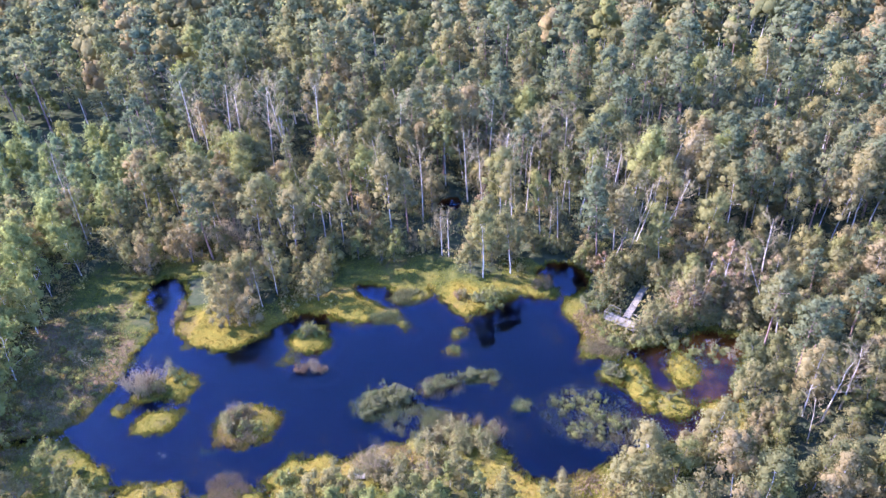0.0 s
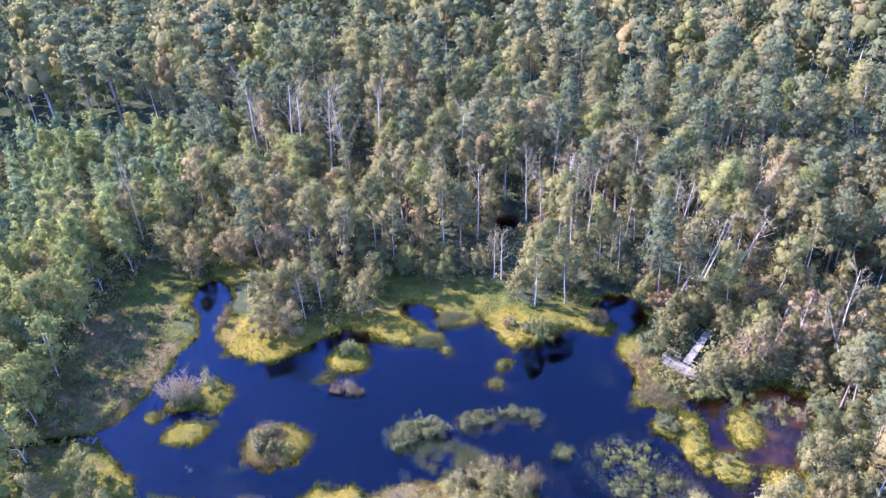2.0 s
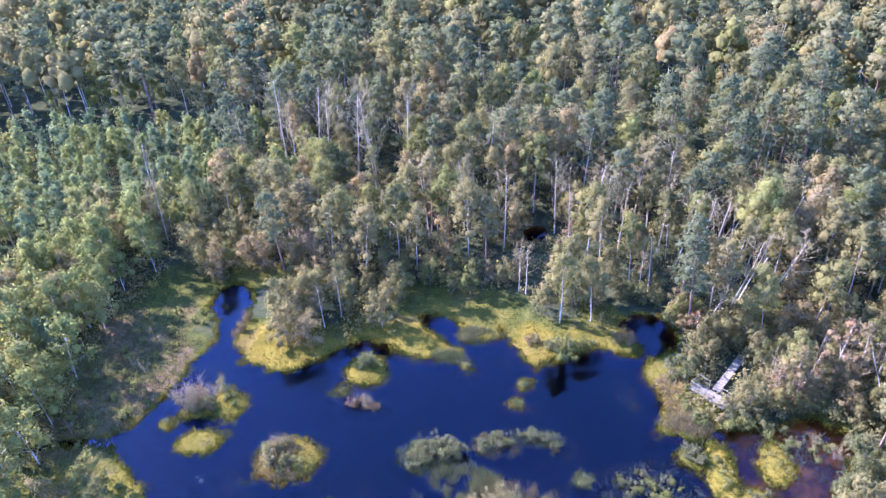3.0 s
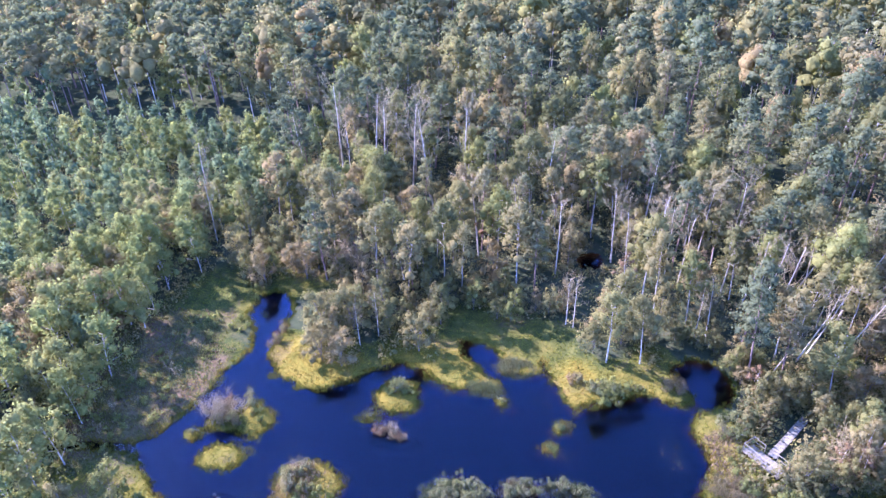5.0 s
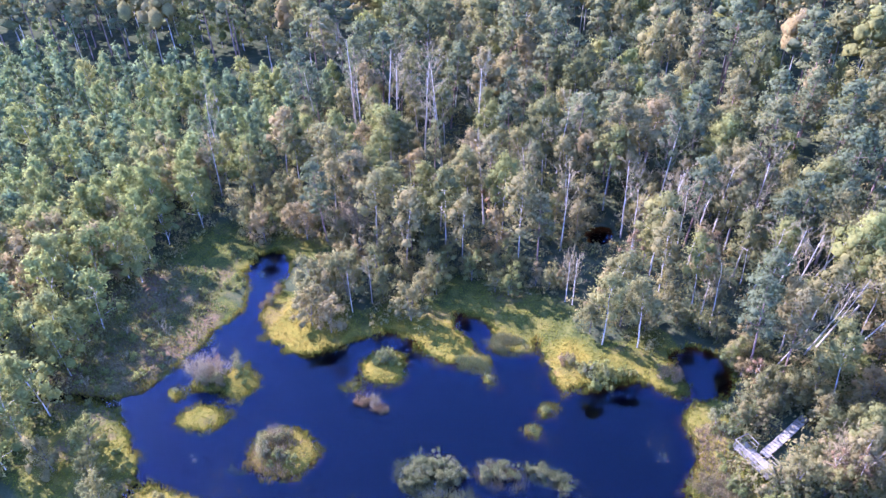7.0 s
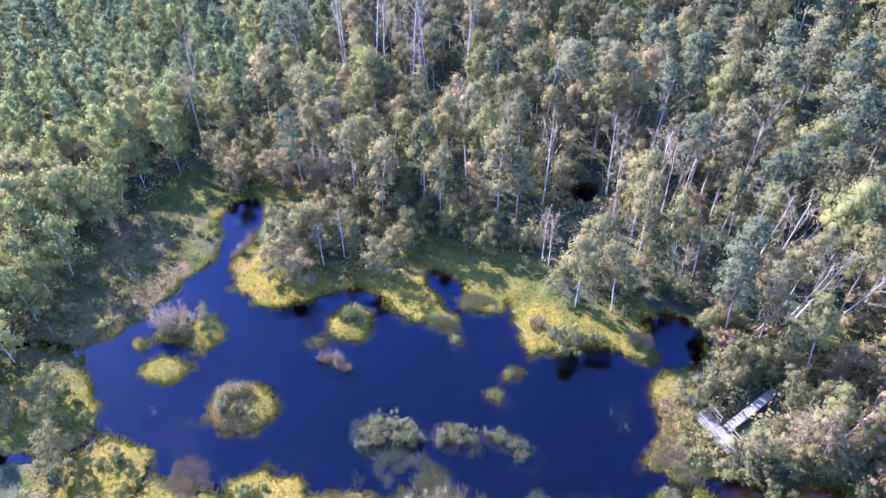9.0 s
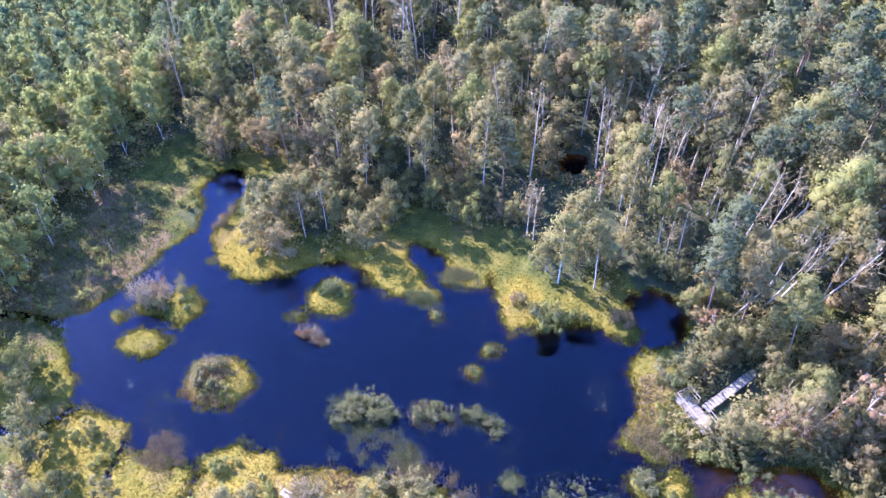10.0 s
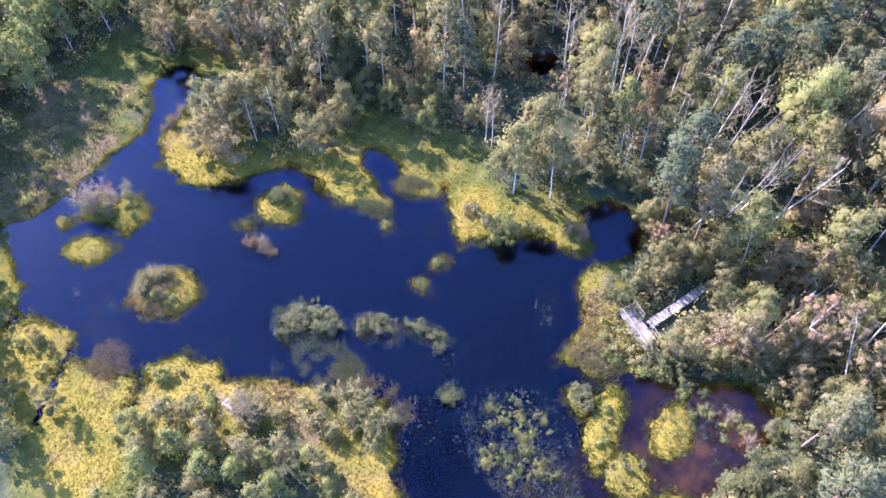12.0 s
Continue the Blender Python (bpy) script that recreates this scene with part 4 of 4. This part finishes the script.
for x, y, size in [(-34.0, 53.4, 0.9), (-32.6, 54.2, 1.0), (-31.4, 56.6, 1.2), (24.2, 61.4, 1.6), (-23.6, 48.6, 0.9), (-22.8, 49.6, 0.9), (-23.0, 47.4, 0.8), (-23.9, 49.4, 0.8), (-23.4, 48.0, 0.9), (-22.4, 50.2, 0.7), (-33.6, 66.6, 0.8), (-34.2, 68.6, 0.7), (0.6, 68.0, 0.8), (-8.6, 42.0, 1.3), (-7.6, 41.0, 1.3), (-3.0, 43.4, 1.3), (-1.0, 44.6, 1.2), (1.0, 45.0, 1.2), (-3.8, 45.2, 1.1), (2.0, 43.2, 1.0), (24.8, 43.6, 1.1)]:
    heath.put(x, y, size)
for x, y, size in [(-13.5, 38.8, 0.75), (-12.0, 39.6, 0.7), (-14.5, 37.0, 0.8), (-10.0, 38.0, 0.75), (-6.5, 38.6, 0.8), (-3.5, 39.4, 0.75), (-0.5, 39.8, 0.7), (-33.5, 38.6, 0.75), (-31.0, 36.4, 0.8), (-36.0, 40.5, 0.7), (-38.6, 43.0, 0.7), (-40.5, 40.2, 0.8), (-28.6, 40.4, 0.35), (21.0, 42.0, 0.6), (25.0, 41.4, 0.7), (28.2, 44.4, 0.7), (14.0, 40.6, 0.5), (17.0, 40.8, 0.6), (-23.0, 36.2, 0.6), (8.0, 37.5, 0.6), (3.0, 37.6, 0.7)]:
    shore_birch.put(x, y, size)
for x, y, size in [(-11.2, 37.2, 0.62), (-9.4, 37.8, 0.55), (-12.6, 34.6, 0.7), (-6.0, 37.0, 0.6), (-4.6, 38.6, 0.5), (-8.0, 36.0, 0.65), (-1.6, 40.2, 0.42), (-2.8, 37.0, 0.6), (1.0, 39.0, 0.5)]:
    lime_birch.put(x, y, size)

random.seed(33)
for patch in [(-16.2, 56.5, 1.7, 0.6, 9, 0.5, 0.75), (-33.0, 54.6, 1.6, 1.2, 7, 0.6, 1.0), (-34.6, 56.4, 0.8, 0.9, 3, 0.5, 0.8), (10.4, 69.2, 0.9, 0.8, 5, 0.7, 1.1), (25.0, 61.8, 2.4, 1.0, 6, 0.8, 1.4), (-34.0, 67.4, 0.6, 1.6, 4, 0.6, 0.9), (0.4, 67.6, 0.6, 1.0, 3, 0.5, 0.8), (-23.4, 49.0, 0.8, 1.2, 4, 0.5, 0.7), (31.0, 63.0, 3.0, 2.0, 6, 0.9, 1.5)]:
    scatter(rosy, *patch)
for x, y, size in [(-26.4, 33.6, 0.7), (-28.4, 33.0, 0.75), (-24.2, 32.2, 0.7), (-30.6, 34.4, 0.7), (-27.4, 35.6, 0.5)]:
    shore_birch.put(x, y, size)

# a pale stone that stands out of the shallows
def stone(x, y, size, seed):
    rng = np.random.default_rng(seed)
    bm = bmesh.new()
    bmesh.ops.create_icosphere(bm, subdivisions=3, radius=size)
    for v in bm.verts:
        v.co = v.co * (1 + 0.28 * noise.noise(v.co * 2.2 / size + Vector((seed, 0, 0)))) * 1.0
        v.co.z *= 0.75
    me = bpy.data.meshes.new("stone")
    bm.to_mesh(me)
    bm.free()
    me.materials.append(plank_mat)
    me.polygons.foreach_set("use_smooth", np.ones(len(me.polygons), bool))
    ob = tagged(new("stone", me), "pale stone standing out of the water", "stone", "stones in the lake")
    ob.location = (x, y, float(ground_height(np.array([x]), np.array([y]))[0]) + size * 0.35)


stone(-29.3, 45.5, 0.24, 3)
stone(-29.9, 45.9, 0.15, 5)

# ---- jetty and boardwalk ----
def box(sx, sy, sz, bevel=0.008):
    bm = bmesh.new()
    bmesh.ops.create_cube(bm, size=1, matrix=Matrix.Diagonal((sx, sy, sz, 1)))
    bmesh.ops.bevel(bm, geom=bm.edges[:], offset=bevel, segments=1, affect="EDGES")
    me = bpy.data.meshes.new("timber")
    bm.to_mesh(me)
    bm.free()
    me.materials.append(plank_mat)
    return me


def deck(root, length, width, z, planks, along=0.0):
    """Cross planks on two bearers and posts, laid along the thing's own x axis from along."""
    pitch = length / planks
    plank, bearer, post = box(pitch - (0.018 if pitch < 0.3 else 0.06), width, 0.045), box(length, 0.1, 0.14), box(0.12, 0.12, z + 0.9)
    for k in range(planks):
        ob = part("plank", plank, root)
        ob.location = (along + (k + 0.5) * pitch, random.uniform(-0.03, 0.03), z + random.uniform(-0.006, 0.006))
        ob.rotation_euler = (random.uniform(-0.01, 0.01), random.uniform(-0.012, 0.012), random.uniform(-0.012, 0.012))
    for side in (-1, 1):
        part("bearer", bearer, root).location = (along + length / 2, side * (width / 2 - 0.18), z - 0.095)
        for k in range(max(2, int(length / 1.8) + 1)):
            part("pile", post, root).location = (along + 0.15 + k * (length - 0.3) / max(1, int(length / 1.8)), side * (width / 2 - 0.18), z / 2 - 0.52)


def railing(root, a, b, z):
    """Posts and two rails from a to b above the deck."""
    a, b = Vector((*a, z)), Vector((*b, z))
    d = b - a
    turn = math.atan2(d.y, d.x)
    post, rail = box(0.06, 0.06, 1.0), box(d.length + 0.06, 0.06, 0.035)
    n = max(2, round(d.length / 1.1) + 1)
    for k in range(n):
        ob = part("rail_post", post, root)
        ob.location, ob.rotation_euler = a + d * k / (n - 1) + Vector((0, 0, 0.5)), (0, 0, turn)
    for h in (0.52, 1.02):
        ob = part("rail", rail, root)
        ob.location, ob.rotation_euler = (a + b) / 2 + Vector((0, 0, h)), (0, 0, turn)


jetty = thing("jetty", "weathered grey wooden viewing platform with railings", "jetty")
jetty.matrix_world = pose(18.63, 61.38, 0, 0, 0, -43)
deck(jetty, 3.9, 1.5, 0.6, 26, -1.95)
railing(jetty, (-1.9, -0.72), (1.9, -0.72), 0.62)
railing(jetty, (-1.9, -0.72), (-1.9, 0.72), 0.62)
railing(jetty, (-1.9, 0.72), (-0.62, 0.72), 0.62)
railing(jetty, (0.72, 0.72), (1.9, 0.72), 0.62)
boardwalk = thing("boardwalk", "weathered plank boardwalk leading to the platform", "boardwalk")
boardwalk.matrix_world = pose(19.15, 61.9, 0, 0, 0, 57)
deck(boardwalk, 6.9, 0.8, 0.56, 17, 0.25)
small_deck = thing("small_deck", "bleached plank deck half hidden by dry bushes", "deck")
small_deck.matrix_world = pose(-10.9, 41.9, 0.1, 0, 0, -12)
deck(small_deck, 1.6, 0.6, 0.3, 6, 0)
side_deck = thing("boardwalk", "grey plank boardwalk between birch scrub", "boardwalk")
side_deck.matrix_world = pose(36.6, 49.3, 0.1, 0, 0, 3)
deck(side_deck, 3.2, 1.0, 0.5, 20, 0)

# ---- moss tufts, reeds, lilies ----
def tufts(name, label, spots, tint, high, wide, blades, material, rng, spread=0.12):
    """Blades in tufts, joined: one triangle a blade."""
    k = len(spots)
    c = np.repeat(spots, blades, 0) + np.column_stack([rng.normal(0, spread, (k * blades, 2)), np.zeros(k * blades)])
    m = k * blades
    a = rng.uniform(0, 2 * np.pi, m)
    side = np.column_stack([np.cos(a), np.sin(a), np.zeros(m)]) * (wide * rng.uniform(0.6, 1.4, m))[:, None]
    tip = np.column_stack([rng.normal(0, 0.35, m), rng.normal(0, 0.35, m), rng.uniform(0.6, 1.3, m)]) * (np.repeat(np.broadcast_to(high, k), blades))[:, None]
    v = np.stack([c - side, c + side, c + tip], 1).reshape(-1, 3)
    ob = new(name, build(name, v, np.arange(3 * m).reshape(-1, 3), None, material, np.repeat(np.repeat(tint, blades), 3)))
    return tagged(ob, label, "grass", kind="stuff")


def sprigs(name, label, spots, tint, size, material, rng):
    """Loose cushions of moss: small sprays that lie tilted just over the ground, joined."""
    k = len(spots)
    up = rng.normal(0, 0.22, (k, 3)) + (0, 0, 1)
    up /= np.linalg.norm(up, axis=1)[:, None]
    u = np.cross(up, rng.normal(size=(k, 3)))
    u /= np.linalg.norm(u, axis=1)[:, None]
    w = np.cross(up, u)
    s = (size * rng.uniform(0.5, 1.4, k))[:, None]
    c = spots + np.column_stack([np.zeros((k, 2)), rng.uniform(0.02, 0.07, k)])
    v = np.stack([c + u * s, c + w * s * 0.7 - u * s * 0.6, c - w * s * 0.7 - u * s * 0.6], 1).reshape(-1, 3)
    return tagged(new(name, build(name, v, np.arange(3 * k).reshape(-1, 3), None, material, np.repeat(tint, 3))), label, "moss", kind="stuff")


def sow():
    rng = np.random.default_rng(3)
    x, y = rng.uniform(-58, 40, 220000), rng.uniform(31, 80, 220000)
    gap = water_gap(x, y)
    moss, dry = moss_of(x, y, gap)
    lush = np.clip(moss * 1.2 + wobble(x, y, 0.8, 0.3, 3.0), 0, 1)
    keep = (gap > 0.08) & (moss > 0.08) & (rng.random(len(x)) < 0.25 + 0.6 * lush)
    x, y, gap, moss, dry = x[keep][:75000], y[keep][:75000], gap[keep][:75000], moss[keep][:75000], dry[keep][:75000]
    tint = np.clip(moss * 0.75 + rng.normal(0, 0.07, len(x)) + (dry > 0.2) * (wobble(x, y, 0.4, 0.4) > 0.1) * 0.35, 0, 1)
    z = ground_height(x, y, gap) - 0.02
    sprigs("moss_cushions", "cushions of yellow and green bog moss", np.column_stack([x, y, z]), tint, 0.11, moss_leaf, rng)
    few = rng.random(len(x)) < 0.03
    tufts("sedge_tufts", "thin tufts of sedge on the bog", np.column_stack([x, y, z])[few], np.clip(tint[few] * 0.8, 0, 1), 0.24, 0.04, 3, moss_leaf, rng)
    rough = (dry > 0.22) & (rng.random(len(x)) < 0.55)
    tufts("meadow_sedge", "brown and green sedge on the west meadow", np.column_stack([x, y, z])[rough], np.clip(0.55 + 0.6 * wobble(x, y, 0.35, 0.5, 2.0)[rough] + rng.normal(0, 0.12, rough.sum()), 0, 1), 0.32, 0.05, 3, reed_leaf, rng, 0.16)
    x, y = rng.uniform(-46, 33, 150000), rng.uniform(38, 77, 150000)
    gap = water_gap(x, y)
    keep = (gap > -0.45 + 0.5 * wobble(x, y, 0.9, 0.5, 7.0)) & (gap < 0.3)
    x, y, gap = x[keep][:9000], y[keep][:9000], gap[keep][:9000]
    tufts("shore_sedge", "ragged fringe of sedge along the water's edge", np.column_stack([x, y, np.maximum(ground_height(x, y, gap), -0.12)]), np.clip(0.35 + 0.4 * wobble(x, y, 0.5, 0.5) + rng.normal(0, 0.15, len(x)), 0, 1), 0.34, 0.05, 3, moss_leaf, rng, 0.13)
    spots, tints, highs = [], [], []
    for cx, cy, rx, ry, many, tone, high in [(-4.6, 48.2, 3.2, 1.7, 900, 0.25, 0.7), (-22.3, 41.2, 3.2, 1.6, 950, 0.85, 0.5), (0.0, 46.6, 3.6, 2.0, 900, 0.75, 0.8), (-8.6, 64.6, 2.0, 1.0, 320, 0.2, 0.6), (-6.2, 68.6, 2.2, 1.3, 420, 0.4, 0.6), (11.8, 48.6, 4.2, 3.6, 300, 0.15, 0.5), (14.2, 45.8, 4.0, 2.2, 420, 0.5, 0.6), (5.9, 49.9, 1.0, 0.9, 120, 0.1, 0.6), (25.5, 55.0, 3.6, 3.2, 160, 0.3, 0.5), (-25.0, 46.2, 0.9, 0.7, 60, 0.1, 0.3), (-22.6, 48.4, 2.6, 2.6, 420, 0.95, 0.5),
                                          (-8.0, 50.6, 3.4, 2.0, 600, 0.1, 0.7), (-2.4, 52.8, 2.2, 1.4, 300, 0.6, 0.6), (1.6, 54.2, 2.2, 1.0, 220, 0.1, 0.5), (16.5, 57.6, 3.0, 1.4, 420, 0.7, 0.5), (-24.6, 49.6, 0.8, 0.8, 50, 0.1, 0.35)]:
        r, a = np.sqrt(rng.random(many)), rng.uniform(0, 2 * np.pi, many)
        px, py = cx + rx * r * np.cos(a) * rng.uniform(0.8, 1.2, many), cy + ry * r * np.sin(a) * rng.uniform(0.8, 1.2, many)
        ok = wobble(px, py, 1.1, 0.5, cx) > -0.28
        px, py = px[ok], py[ok]
        spots.append(np.column_stack([px, py, np.maximum(ground_height(px, py), -0.25)])), tints.append(np.clip(tone + rng.normal(0, 0.12, len(px)), 0, 1)), highs.append(high * rng.uniform(0.6, 1.2, len(px)) + 0.2)
    tufts("reeds", "sparse reeds and sedge standing in shallow water", np.concatenate(spots), np.concatenate(tints), np.concatenate(highs) * 0.72, 0.022, 8, reed_leaf, rng, 0.17)
    centres = []
    for cx, cy, rx, ry, many in [(11.8, 48.4, 4.6, 4.0, 300), (14.0, 46.0, 3.6, 2.2, 120), (10.4, 60.8, 1.0, 2.0, 24), (11.0, 59.4, 0.5, 0.7, 14), (4.6, 46.6, 1.6, 2.8, 60), (0.4, 58.0, 1.4, 1.0, 20), (-26.0, 45.0, 2.6, 2.2, 16), (-14.0, 46.2, 4.0, 1.0, 12), (3.2, 53.6, 1.8, 1.2, 40), (25.4, 55.4, 4.0, 3.4, 130), (-24.0, 43.2, 3.0, 1.0, 24), (-16.0, 50.0, 12.0, 6.0, 14), (-2.0, 65.6, 1.2, 2.0, 18), (5.0, 51.5, 3.0, 3.0, 30)]:
        r, a = rng.random(many) ** 0.7 * 1.1, rng.uniform(0, 2 * np.pi, many)
        centres.append(np.column_stack([cx + rx * r * np.cos(a), cy + ry * r * np.sin(a), np.full(many, 0.008)]))
    c = np.concatenate(centres)
    c = c[water_gap(c[:, 0], c[:, 1]) < -0.2]
    k, sides = len(c), 6
    a = rng.uniform(0, 6, (k, 1)) + np.arange(sides) * 2 * np.pi / sides
    r = rng.uniform(0.025, 0.085, (k, 1)) * rng.uniform(0.75, 1.15, (k, sides))
    v = c[:, None, :] + np.stack([r * np.cos(a), r * np.sin(a), rng.uniform(0, 0.05, (k, sides))], 2)
    i = np.arange(k)[:, None] * sides
    q = np.concatenate([i + [0, 1, 2, 3], i + [0, 3, 4, 5]])
    tagged(new("water_lilies", build("water_lilies", v.reshape(-1, 3), None, q, lily_mat)), "floating lily leaves scattered over dark water", "water plants", kind="stuff")


sow()
